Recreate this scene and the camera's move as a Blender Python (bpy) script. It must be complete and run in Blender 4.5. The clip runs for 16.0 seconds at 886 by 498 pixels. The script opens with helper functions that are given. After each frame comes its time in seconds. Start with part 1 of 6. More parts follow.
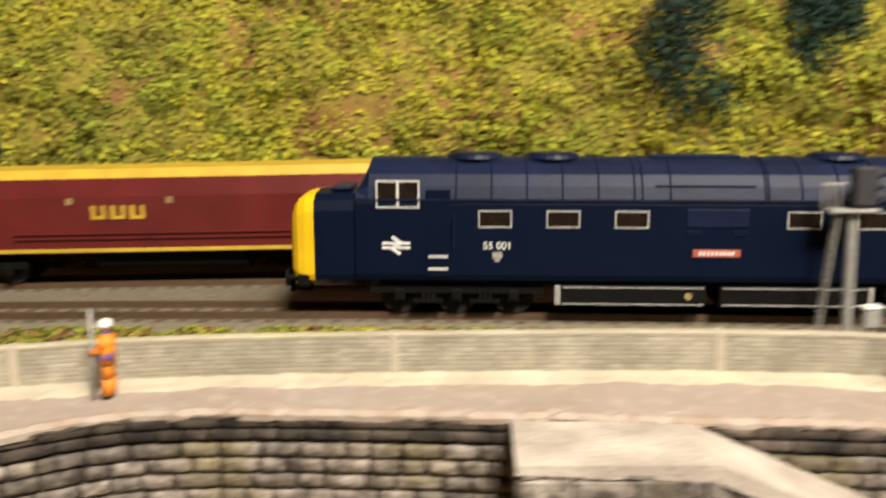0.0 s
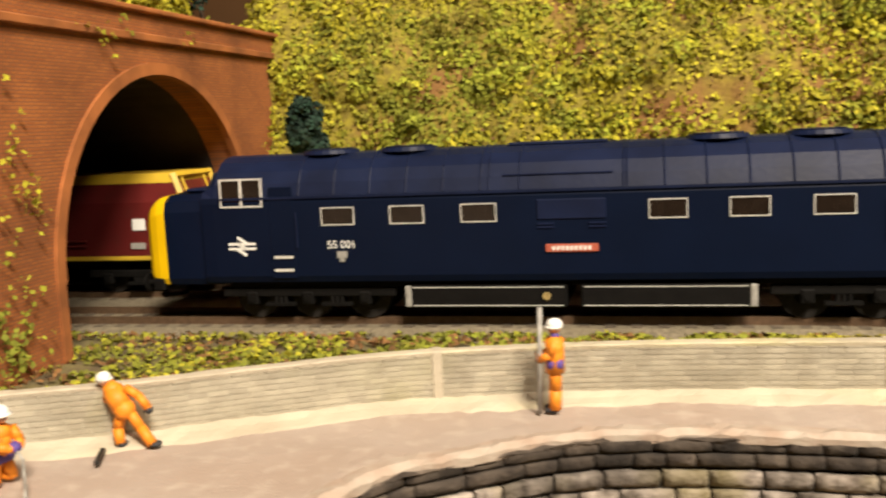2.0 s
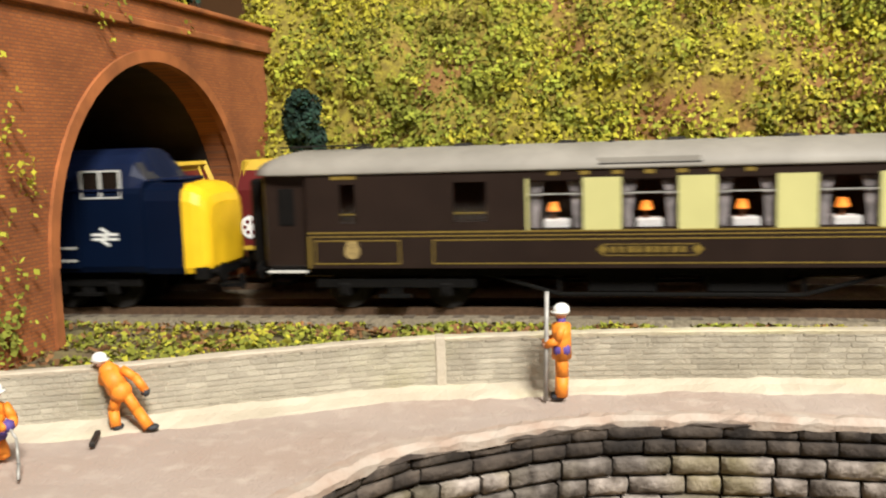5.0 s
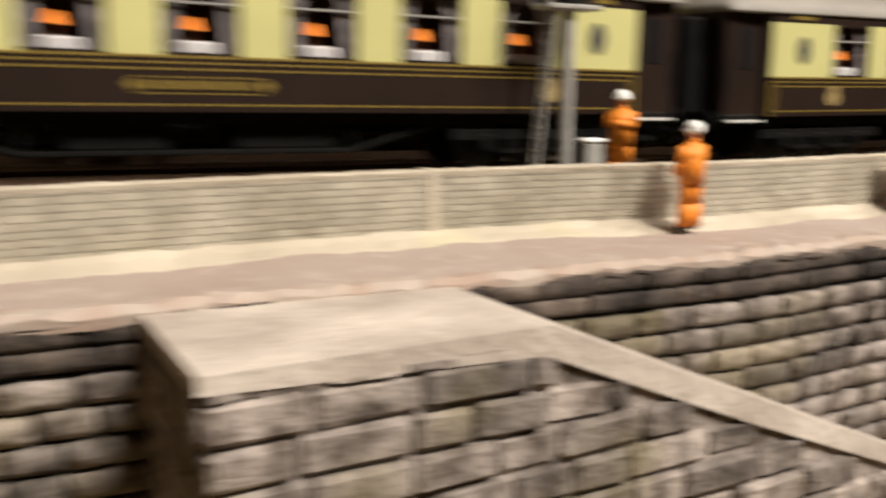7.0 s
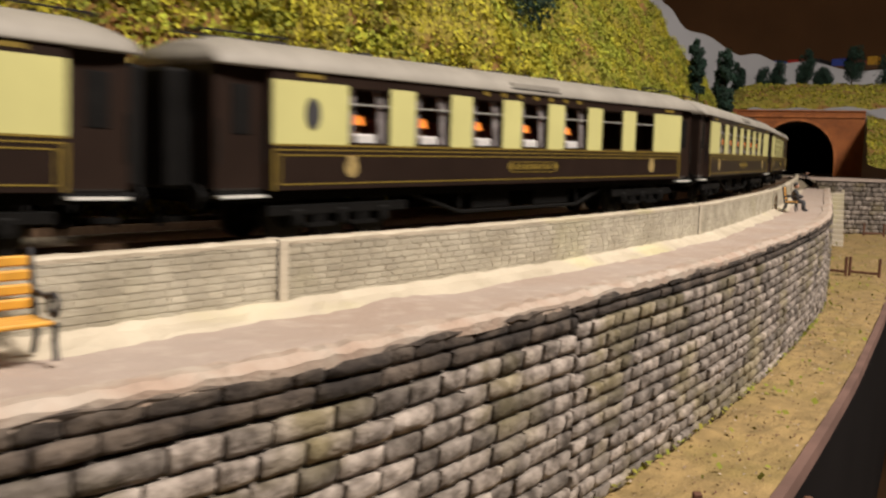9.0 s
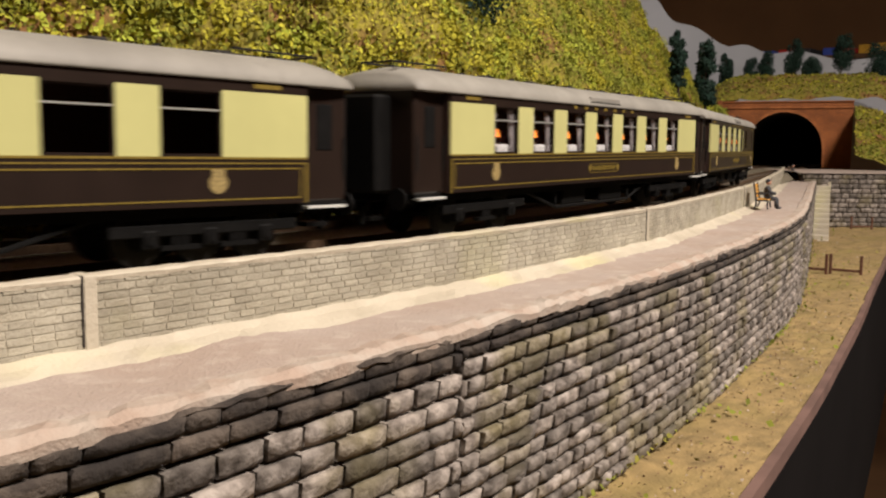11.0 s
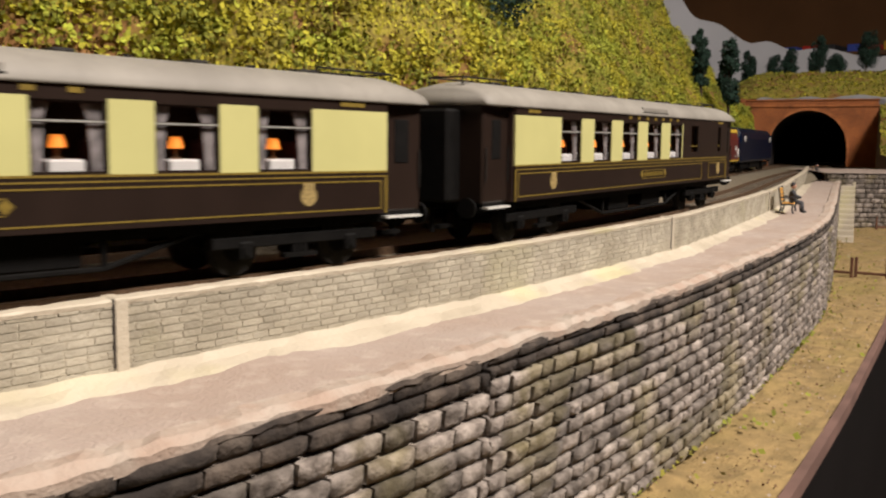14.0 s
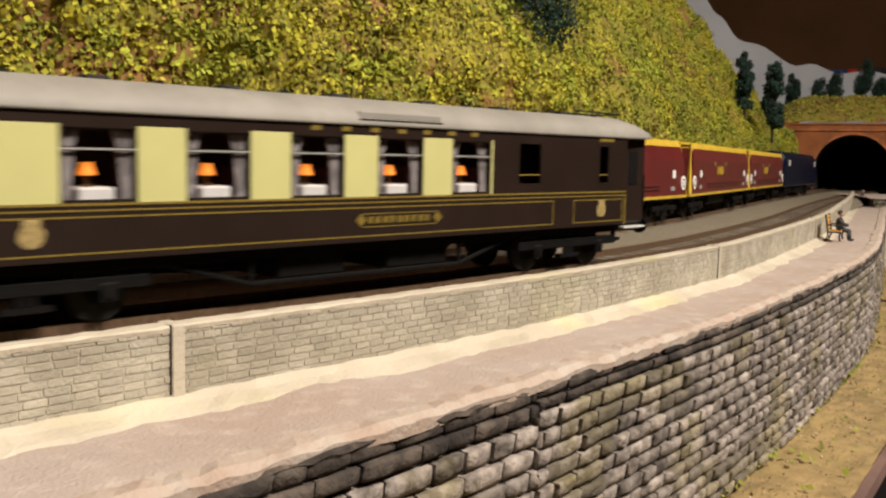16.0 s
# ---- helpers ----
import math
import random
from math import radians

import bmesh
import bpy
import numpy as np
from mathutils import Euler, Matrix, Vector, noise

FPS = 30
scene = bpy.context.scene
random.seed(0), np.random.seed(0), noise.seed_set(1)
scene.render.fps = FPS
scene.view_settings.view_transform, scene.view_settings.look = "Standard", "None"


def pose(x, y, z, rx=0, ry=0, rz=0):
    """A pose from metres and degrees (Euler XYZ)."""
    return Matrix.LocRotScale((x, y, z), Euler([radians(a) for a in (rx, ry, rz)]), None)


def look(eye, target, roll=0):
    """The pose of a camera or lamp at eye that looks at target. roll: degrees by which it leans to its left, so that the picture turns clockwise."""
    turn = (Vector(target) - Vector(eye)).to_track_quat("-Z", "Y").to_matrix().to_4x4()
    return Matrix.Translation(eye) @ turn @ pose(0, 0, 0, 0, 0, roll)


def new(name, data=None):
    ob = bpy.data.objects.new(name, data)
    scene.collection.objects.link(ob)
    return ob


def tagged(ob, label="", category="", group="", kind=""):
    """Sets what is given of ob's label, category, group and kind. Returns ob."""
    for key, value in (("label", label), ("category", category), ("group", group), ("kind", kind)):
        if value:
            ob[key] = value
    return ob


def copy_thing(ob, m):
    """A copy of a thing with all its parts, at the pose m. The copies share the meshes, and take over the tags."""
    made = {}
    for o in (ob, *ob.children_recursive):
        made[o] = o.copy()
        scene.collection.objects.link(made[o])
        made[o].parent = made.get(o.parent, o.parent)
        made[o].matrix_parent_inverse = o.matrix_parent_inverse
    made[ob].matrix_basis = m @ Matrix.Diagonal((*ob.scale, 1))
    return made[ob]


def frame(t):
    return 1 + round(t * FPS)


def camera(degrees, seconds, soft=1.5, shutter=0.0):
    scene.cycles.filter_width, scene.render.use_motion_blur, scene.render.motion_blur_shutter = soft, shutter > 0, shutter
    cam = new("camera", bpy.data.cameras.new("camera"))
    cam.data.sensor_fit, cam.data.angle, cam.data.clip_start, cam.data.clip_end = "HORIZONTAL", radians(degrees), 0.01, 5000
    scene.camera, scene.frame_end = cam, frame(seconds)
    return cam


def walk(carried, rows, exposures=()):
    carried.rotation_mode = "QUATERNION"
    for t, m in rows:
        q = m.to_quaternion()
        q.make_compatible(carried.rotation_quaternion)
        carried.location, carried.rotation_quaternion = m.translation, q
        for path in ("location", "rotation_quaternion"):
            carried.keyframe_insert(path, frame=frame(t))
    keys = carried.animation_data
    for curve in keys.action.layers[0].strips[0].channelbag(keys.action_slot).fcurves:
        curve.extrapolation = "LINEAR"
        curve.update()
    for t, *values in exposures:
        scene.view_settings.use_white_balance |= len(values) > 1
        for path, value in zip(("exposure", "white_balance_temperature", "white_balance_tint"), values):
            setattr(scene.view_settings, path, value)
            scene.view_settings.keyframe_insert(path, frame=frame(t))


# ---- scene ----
cam = camera(51.93, 16.0, soft=2.2, shutter=0.7)
PATH = [
    (0.0, pose(0.0267, -0.0099, 0.0872, 80.20, 0.98, 1.77)),
    (0.5, pose(-0.0083, 0.0036, 0.0734, 80.80, 1.49, 5.14)),
    (1.0, pose(-0.0328, 0.0153, 0.0738, 81.08, 1.48, 7.79)),
    (1.5, pose(-0.0460, 0.0202, 0.0751, 81.86, 1.85, 8.73)),
    (2.0, pose(-0.0661, 0.0231, 0.0729, 82.11, 2.49, 10.28)),
    (2.5, pose(-0.0736, 0.0260, 0.0726, 82.61, 2.01, 11.07)),
    (3.0, pose(-0.0707, 0.0263, 0.0700, 82.72, 2.01, 10.43)),
    (5.5, pose(-0.0720, 0.0250, 0.0623, 83.17, 1.60, 8.73)),
    (6.0, pose(-0.0476, 0.0358, 0.0601, 79.44, -0.21, -2.63)),
    (6.3, pose(-0.0355, 0.0495, 0.0587, 77.98, -1.09, -13.08)),
    (6.6, pose(-0.0184, 0.0719, 0.0478, 78.51, -0.98, -19.80)),
    (7.0, pose(0.0133, 0.0970, 0.0316, 79.73, -0.37, -29.04)),
    (7.3, pose(0.0367, 0.1040, 0.0283, 80.41, -1.26, -35.57)),
    (7.5, pose(0.0645, 0.1100, 0.0276, 81.50, -0.55, -38.50)),
    (8.0, pose(0.1164, 0.1096, 0.0311, 83.03, -1.73, -42.40)),
    (8.5, pose(0.1458, 0.0993, 0.0365, 82.86, -2.71, -46.74)),
    (9.0, pose(0.1796, 0.1071, 0.0334, 83.79, -1.71, -49.80)),
    (9.5, pose(0.2036, 0.1108, 0.0304, 82.79, -1.18, -49.97)),
    (10.0, pose(0.2198, 0.1061, 0.0327, 83.57, -0.44, -50.04)),
    (12.5, pose(0.2203, 0.1041, 0.0386, 83.67, -0.80, -49.71)),
    (13.0, pose(0.2223, 0.1025, 0.0398, 83.56, -0.55, -49.58)),
    (13.5, pose(0.2213, 0.1044, 0.0413, 83.44, -0.47, -49.18)),
    (14.0, pose(0.2195, 0.1069, 0.0413, 83.33, -0.56, -48.70)),
    (14.5, pose(0.2152, 0.1110, 0.0401, 83.42, -0.94, -48.01)),
    (15.0, pose(0.2130, 0.1118, 0.0420, 83.54, -1.06, -47.40)),
    (15.5, pose(0.2150, 0.1097, 0.0438, 83.73, -1.39, -47.07)),
    (16.0, pose(0.2172, 0.1090, 0.0439, 84.38, -1.35, -46.33)),
]
walk(cam, PATH, [(0, -0.08, 6250, 10), (1.5, 0.0, 6550, 12), (3, 0.08, 7050, 12), (5.5, 0.06, 5600, 9), (6.5, -0.15, 5900, 12), (7.5, -0.45, 6050, 15), (9, -0.48, 6150, 15), (13, -0.42, 6000, 17), (16, -0.40, 6150, 14)])

# ---- light: the hall's ceiling lamps over the layout, dim warm room ----
world = bpy.data.worlds.new("room_air")
scene.world = world
world.use_nodes = True
world.node_tree.nodes["Background"].inputs[0].default_value = (1.0, 0.86, 0.66, 1)
world.node_tree.nodes["Background"].inputs[1].default_value = 0.045
scene.view_settings.exposure = 0.0


def ceiling_lamp(x, y, z, sx, sy, power, color, target):
    data = bpy.data.lights.new("hall_lamp", "AREA")
    data.shape, data.size, data.size_y, data.energy, data.color = "RECTANGLE", sx, sy, power, color
    lamp = new("hall_lamp", data)
    lamp.matrix_world = look((x, y, z), target)
    return lamp


WARM = (1.0, 0.885, 0.72)
ceiling_lamp(0.40, -0.66, 1.15, 0.35, 0.25, 50.0, WARM, (0.1, 0.3, 0.0))
ceiling_lamp(1.05, -0.60, 1.25, 0.35, 0.25, 22.0, WARM, (1.1, 0.42, 0.0))


# ---- materials ----
def mat(name, color, rough=0.6, metal=0.0, vary=0.25, scale=300.0, bump=0.0, bscale=None, color2=None, spec=0.5, emit=0.0, fine=None, detail=4.0, rand=0.0, world_coords=False):
    m = bpy.data.materials.new(name)
    m.use_nodes = True
    t = m.node_tree
    p = t.nodes["Principled BSDF"]
    p.inputs["Roughness"].default_value = rough
    p.inputs["Metallic"].default_value = metal
    p.inputs["Specular IOR Level"].default_value = spec
    c = (*color, 1)
    c2 = (*color2, 1) if color2 else tuple(v * (1 - vary) for v in color) + (1,)
    co = t.nodes.new("ShaderNodeNewGeometry" if world_coords else "ShaderNodeTexCoord")
    where = co.outputs["Position" if world_coords else "Object"]
    n = t.nodes.new("ShaderNodeTexNoise")
    n.inputs["Scale"].default_value, n.inputs["Detail"].default_value = scale, detail
    t.links.new(where, n.inputs["Vector"])
    r = t.nodes.new("ShaderNodeValToRGB")
    r.color_ramp.elements[0].position, r.color_ramp.elements[1].position = 0.35, 0.65
    r.color_ramp.elements[0].color, r.color_ramp.elements[1].color = c2, c
    t.links.new(n.outputs["Fac"], r.inputs["Fac"])
    out = r.outputs["Color"]
    if fine:
        n2 = t.nodes.new("ShaderNodeTexNoise")
        n2.inputs["Scale"].default_value, n2.inputs["Detail"].default_value = fine[0], 3.0
        t.links.new(where, n2.inputs["Vector"])
        r2 = t.nodes.new("ShaderNodeValToRGB")
        r2.color_ramp.elements[0].position, r2.color_ramp.elements[1].position = fine[3], fine[4]
        r2.color_ramp.elements[0].color, r2.color_ramp.elements[1].color = (0, 0, 0, 1), (1, 1, 1, 1)
        t.links.new(n2.outputs["Fac"], r2.inputs["Fac"])
        mx = t.nodes.new("ShaderNodeMix")
        mx.data_type = "RGBA"
        t.links.new(r2.outputs["Color"], mx.inputs["Factor"])
        t.links.new(out, mx.inputs["A"])
        mx.inputs["B"].default_value = (*fine[1], 1)
        s = t.nodes.new("ShaderNodeMath")
        s.operation = "MULTIPLY"
        s.inputs[1].default_value = fine[2]
        t.links.new(r2.outputs["Color"], s.inputs[0])
        t.links.new(s.outputs[0], mx.inputs["Factor"])
        out = mx.outputs["Result"]
    if rand:
        oi = t.nodes.new("ShaderNodeObjectInfo")
        ge = t.nodes.new("ShaderNodeNewGeometry")
        ad = t.nodes.new("ShaderNodeMath")
        ad.operation = "ADD"
        t.links.new(oi.outputs["Random"], ad.inputs[0])
        t.links.new(ge.outputs["Random Per Island"], ad.inputs[1])
        fr = t.nodes.new("ShaderNodeMath")
        fr.operation = "FRACT"
        t.links.new(ad.outputs[0], fr.inputs[0])
        mr = t.nodes.new("ShaderNodeMapRange")
        mr.inputs["To Min"].default_value, mr.inputs["To Max"].default_value = 1 - rand, 1 + rand
        t.links.new(fr.outputs[0], mr.inputs["Value"])
        hs = t.nodes.new("ShaderNodeHueSaturation")
        t.links.new(mr.outputs["Result"], hs.inputs["Value"])
        t.links.new(out, hs.inputs["Color"])
        out = hs.outputs["Color"]
    t.links.new(out, p.inputs["Base Color"])
    if bump:
        nb = t.nodes.new("ShaderNodeTexNoise")
        nb.inputs["Scale"].default_value, nb.inputs["Detail"].default_value = bscale or scale * 3, 4.0
        t.links.new(where, nb.inputs["Vector"])
        b = t.nodes.new("ShaderNodeBump")
        b.inputs["Strength"].default_value, b.inputs["Distance"].default_value = bump, 0.0006
        t.links.new(nb.outputs["Fac"], b.inputs["Height"])
        t.links.new(b.outputs["Normal"], p.inputs["Normal"])
    if emit:
        p.inputs["Emission Color"].default_value = c
        p.inputs["Emission Strength"].default_value = emit
    return m


def brick_mat(name, c1, c2, mortar, bw, bh, joint, axes="XZ"):
    m = mat(name, c1, 0.85, 0, 0.2, 25)
    t = m.node_tree
    p = t.nodes["Principled BSDF"]
    co = t.nodes.new("ShaderNodeTexCoord")
    sep = t.nodes.new("ShaderNodeSeparateXYZ")
    cmb = t.nodes.new("ShaderNodeCombineXYZ")
    t.links.new(co.outputs["Object"], sep.inputs[0])
    t.links.new(sep.outputs[axes[0]], cmb.inputs["X"])
    t.links.new(sep.outputs[axes[1]], cmb.inputs["Y"])
    b = t.nodes.new("ShaderNodeTexBrick")
    b.inputs["Scale"].default_value = 1.0
    b.inputs["Brick Width"].default_value, b.inputs["Row Height"].default_value, b.inputs["Mortar Size"].default_value = bw, bh, joint
    b.inputs["Color1"].default_value, b.inputs["Color2"].default_value, b.inputs["Mortar"].default_value = (*c1, 1), (*c2, 1), (*mortar, 1)
    t.links.new(cmb.outputs[0], b.inputs["Vector"])
    n = t.nodes.new("ShaderNodeTexNoise")
    n.inputs["Scale"].default_value, n.inputs["Detail"].default_value = 30.0, 6.0
    t.links.new(co.outputs["Object"], n.inputs["Vector"])
    r = t.nodes.new("ShaderNodeValToRGB")
    r.color_ramp.elements[0].position, r.color_ramp.elements[1].position = 0.3, 0.62
    r.color_ramp.elements[0].color, r.color_ramp.elements[1].color = (0.45, 0.42, 0.40, 1), (1, 1, 1, 1)
    t.links.new(n.outputs["Fac"], r.inputs["Fac"])
    mx = t.nodes.new("ShaderNodeMix")
    mx.data_type, mx.blend_type = "RGBA", "MULTIPLY"
    mx.inputs["Factor"].default_value = 0.7
    t.links.new(b.outputs["Color"], mx.inputs["A"])
    t.links.new(r.outputs["Color"], mx.inputs["B"])
    t.links.new(mx.outputs["Result"], p.inputs["Base Color"])
    bp = t.nodes.new("ShaderNodeBump")
    bp.inputs["Strength"].default_value, bp.inputs["Distance"].default_value, bp.invert = 0.6, 0.0003, True
    t.links.new(b.outputs["Fac"], bp.inputs["Height"])
    t.links.new(bp.outputs["Normal"], p.inputs["Normal"])
    return m


def glass_mat(name, tint, rough=0.05):
    m = bpy.data.materials.new(name)
    m.use_nodes = True
    t = m.node_tree
    t.nodes.remove(t.nodes["Principled BSDF"])
    tr, gl, mx = t.nodes.new("ShaderNodeBsdfTransparent"), t.nodes.new("ShaderNodeBsdfGlossy"), t.nodes.new("ShaderNodeMixShader")
    tr.inputs["Color"].default_value = (*tint, 1)
    gl.inputs["Roughness"].default_value = rough
    lw = t.nodes.new("ShaderNodeLayerWeight")
    pw = t.nodes.new("ShaderNodeMath")
    pw.operation = "POWER"
    pw.inputs[1].default_value = 5.0
    t.links.new(lw.outputs["Facing"], pw.inputs[0])
    fr = t.nodes.new("ShaderNodeMath")
    fr.operation = "MULTIPLY_ADD"
    fr.inputs[1].default_value, fr.inputs[2].default_value = 0.5, 0.035
    t.links.new(pw.outputs[0], fr.inputs[0])
    t.links.new(fr.outputs[0], mx.inputs[0])
    t.links.new(tr.outputs[0], mx.inputs[1])
    t.links.new(gl.outputs[0], mx.inputs[2])
    t.links.new(mx.outputs[0], t.nodes["Material Output"].inputs[0])
    return m


M = {}
M["blue"] = mat("rail_blue_paint", (0.0020, 0.0056, 0.0190), 0.42, 0, 0.15, 60, 0.05, 900, spec=0.14)
M["blue_roof"] = mat("weathered_blue_roof", (0.0062, 0.0115, 0.038), 0.46, 0, 0.35, 70, 0.1, 700, spec=0.2)
M["yellow"] = mat("warning_yellow_paint", (0.80, 0.50, 0.005), 0.4, 0, 0.12, 120)
M["white"] = mat("white_print", (0.80, 0.80, 0.76), 0.5, 0, 0.08, 400)
M["silver"] = mat("bright_metal_trim", (0.70, 0.69, 0.64), 0.35, 0.15, 0.15, 500)
M["black"] = mat("underframe_black", (0.0045, 0.004, 0.0036), 0.7, 0, 0.4, 300, 0.15, 900, spec=0.14)
M["cabglass"] = mat("dark_cab_glazing", (0.016, 0.011, 0.008), 0.18, 0, 0.3, 300, spec=0.4)
M["gunmetal"] = mat("dark_steel", (0.03, 0.027, 0.024), 0.55, 0.4, 0.4, 600, spec=0.3)
M["red"] = mat("nameplate_red", (0.42, 0.10, 0.06), 0.4, 0, 0.2, 700)
M["orange"] = mat("orange_vent", (0.75, 0.20, 0.02), 0.5, 0, 0.2, 500)
M["umber"] = mat("umber_brown_coach_paint", (0.021, 0.013, 0.0098), 0.36, 0, 0.2, 80, spec=0.22)
M["cream"] = mat("cream_coach_paint", (0.52, 0.50, 0.21), 0.36, 0, 0.08, 60, spec=0.35)
M["gold"] = mat("gold_lining", (0.25, 0.175, 0.032), 0.4, 0.2, 0.3, 900)
M["gold_pale"] = mat("pale_gold_crest", (0.42, 0.31, 0.12), 0.5, 0.1, 0.5, 1500)
M["roof"] = mat("grey_coach_roof", (0.28, 0.262, 0.225), 0.6, 0, 0.25, 45, 0.1, 600, fine=(300, (0.19, 0.175, 0.15), 0.35, 0.5, 0.75), spec=0.35)
M["interior"] = mat("dark_panelled_interior", (0.035, 0.018, 0.013), 0.7, 0, 0.4, 200, spec=0.2)
M["seat"] = mat("plum_seat_cloth", (0.10, 0.022, 0.030), 0.8, 0, 0.3, 300)
M["cloth"] = mat("white_tablecloth", (0.82, 0.80, 0.78), 0.7, 0, 0.06, 300)
M["curtain"] = mat("grey_net_curtain", (0.42, 0.38, 0.38), 0.85, 0, 0.5, 400)
M["lamp"] = mat("lit_lampshade", (1.0, 0.27, 0.025), 0.5, 0, 0.1, 300, emit=1.35)
M["glass"] = glass_mat("window_glass", (0.92, 0.92, 0.92))
M["maroon"] = mat("maroon_hopper_paint", (0.125, 0.015, 0.014), 0.36, 0, 0.25, 50, fine=(220, (0.05, 0.02, 0.015), 0.35, 0.5, 0.8))
M["wagon_yellow"] = mat("yellow_wagon_edge", (0.60, 0.40, 0.035), 0.45, 0, 0.2, 90)
M["brick"] = brick_mat("orange_red_brick", (0.40, 0.128, 0.027), (0.31, 0.092, 0.020), (0.22, 0.088, 0.036), 0.0030, 0.00105, 0.00016, "YZ")
M["brick_cap"] = mat("red_brick_coping", (0.40, 0.135, 0.036), 0.85, 0, 0.5, 60, 0.3, 700)
M["bore_dark"] = mat("near_black_tunnel_lining", (0.030, 0.018, 0.012), 0.95, 0, 0.5, 60, 0.3, 300)
M["ballast"] = mat("grey_brown_ballast", (0.22, 0.185, 0.125), 0.95, 0, 0.5, 700, 1.0, 1100, fine=(45, (0.15, 0.125, 0.08), 0.65, 0.45, 0.68))
M["sleeper"] = mat("dark_brown_sleeper", (0.115, 0.09, 0.062), 0.9, 0, 0.5, 500)
M["rail"] = mat("rusty_rail_side", (0.16, 0.10, 0.06), 0.5, 0.5, 0.3, 700)
M["verge"] = mat("mossy_verge_soil", (0.15, 0.125, 0.045), 0.95, 0, 0.5, 220, 0.8, 900, color2=(0.10, 0.075, 0.04))
M["hillsoil"] = mat("hillside_soil", (0.27, 0.23, 0.022), 0.95, 0, 0.5, 420, 1.0, 600, color2=(0.15, 0.115, 0.018), fine=(22, (0.20, 0.090, 0.030), 0.85, 0.50, 0.60))
M["leaf_a"] = mat("bright_yellow_green_flock", (0.41, 0.375, 0.020), 0.9, 0, 0.2, 300, rand=0.26, fine=(13, (0.20, 0.235, 0.022), 0.85, 0.46, 0.60))
M["leaf_b"] = mat("olive_green_flock", (0.20, 0.215, 0.018), 0.9, 0, 0.2, 300, rand=0.24, fine=(17, (0.25, 0.17, 0.03), 0.5, 0.52, 0.64))
M["leaf_e"] = mat("lime_green_flock", (0.33, 0.37, 0.030), 0.9, 0, 0.2, 300, rand=0.3, fine=(24, (0.40, 0.34, 0.020), 0.8, 0.46, 0.60))
M["leaf_c"] = mat("russet_flock", (0.20, 0.095, 0.03), 0.9, 0, 0.35, 300, rand=0.4)
M["leaf_d"] = mat("dark_conifer_flock", (0.012, 0.040, 0.024), 0.9, 0, 0.4, 300, rand=0.5)
M["bark"] = mat("dark_twig_bark", (0.05, 0.03, 0.018), 0.9, 0, 0.4, 400, 0.3)
M["path"] = mat("pinkish_sand_path", (0.37, 0.305, 0.26), 0.9, 0, 0.2, 28, 0.6, 1200, color2=(0.34, 0.265, 0.215), fine=(170, (0.50, 0.43, 0.36), 0.5, 0.52, 0.75))
M["path_edge"] = mat("pale_flaking_plaster_edge", (0.42, 0.36, 0.30), 0.9, 0, 0.3, 120, 0.6, 900, color2=(0.36, 0.27, 0.21))
M["plaster"] = mat("cream_washed_render", (0.50, 0.445, 0.345), 0.7, 0, 0.22, 55, 0.5, 900, color2=(0.40, 0.35, 0.265), fine=(25, (0.50, 0.47, 0.20), 0.4, 0.56, 0.7))
M["wallstone"] = mat("limewashed_stone", (0.40, 0.365, 0.285), 0.9, 0, 0.3, 90, 0.5, 1500, color2=(0.29, 0.26, 0.195), rand=0.12, fine=(35, (0.33, 0.31, 0.17), 0.45, 0.55, 0.72), world_coords=True)
M["joint_pale"] = mat("pale_wall_joint", (0.47, 0.425, 0.33), 0.95, 0, 0.3, 200)
M["stone"] = mat("weathered_grey_stone", (0.30, 0.26, 0.225), 0.92, 0, 0.4, 240, 1.0, 700, color2=(0.075, 0.06, 0.048), fine=(34, (0.15, 0.125, 0.055), 0.6, 0.50, 0.62), rand=0.42, detail=7.0, world_coords=True)
# dark stone and mortar, with the promenade edge's shade painted into the colour
M["coping"] = mat("shade_painted_stone_and_mortar", (0.11, 0.087, 0.068), 0.95, 0, 0.5, 95, 1.0, 700, color2=(0.020, 0.015, 0.012), rand=0.35, detail=7.0, fine=(160, (0.022, 0.016, 0.013), 0.75, 0.50, 0.62), world_coords=True)
M["wood_dark"] = mat("dark_brown_wood", (0.14, 0.07, 0.03), 0.7, 0, 0.3, 20)
M["joint"] = mat("dark_stone_joint", (0.045, 0.036, 0.029), 0.95, 0, 0.4, 200, 0.4)
M["ramp"] = mat("pale_concrete_slab", (0.58, 0.52, 0.44), 0.9, 0, 0.2, 45, 0.8, 500, color2=(0.35, 0.295, 0.245), fine=(150, (0.57, 0.52, 0.45), 0.5, 0.55, 0.75))
M["sand"] = mat("ochre_sand_scatter", (0.31, 0.215, 0.085), 0.95, 0, 0.35, 140, 0.8, 900, color2=(0.20, 0.14, 0.055), fine=(18, (0.22, 0.17, 0.045), 0.5, 0.5, 0.65))
M["board"] = mat("black_painted_board", (0.006, 0.005, 0.005), 0.9, 0, 0.3, 20, spec=0.1)
M["edge_board"] = mat("brown_board_edge", (0.17, 0.10, 0.08), 0.7, 0, 0.3, 60)
M["rust_post"] = mat("rust_brown_post", (0.13, 0.055, 0.028), 0.8, 0, 0.3, 300)
M["hiviz"] = mat("orange_work_clothes", (0.82, 0.26, 0.015), 0.6, 0, 0.2, 700)
M["purple"] = mat("blue_violet_cloth", (0.10, 0.06, 0.28), 0.7, 0, 0.2, 700)
M["skin"] = mat("painted_flesh", (0.55, 0.30, 0.20), 0.6, 0, 0.2, 800)
M["dark"] = mat("charcoal_cloth", (0.03, 0.03, 0.035), 0.7, 0, 0.3, 600)
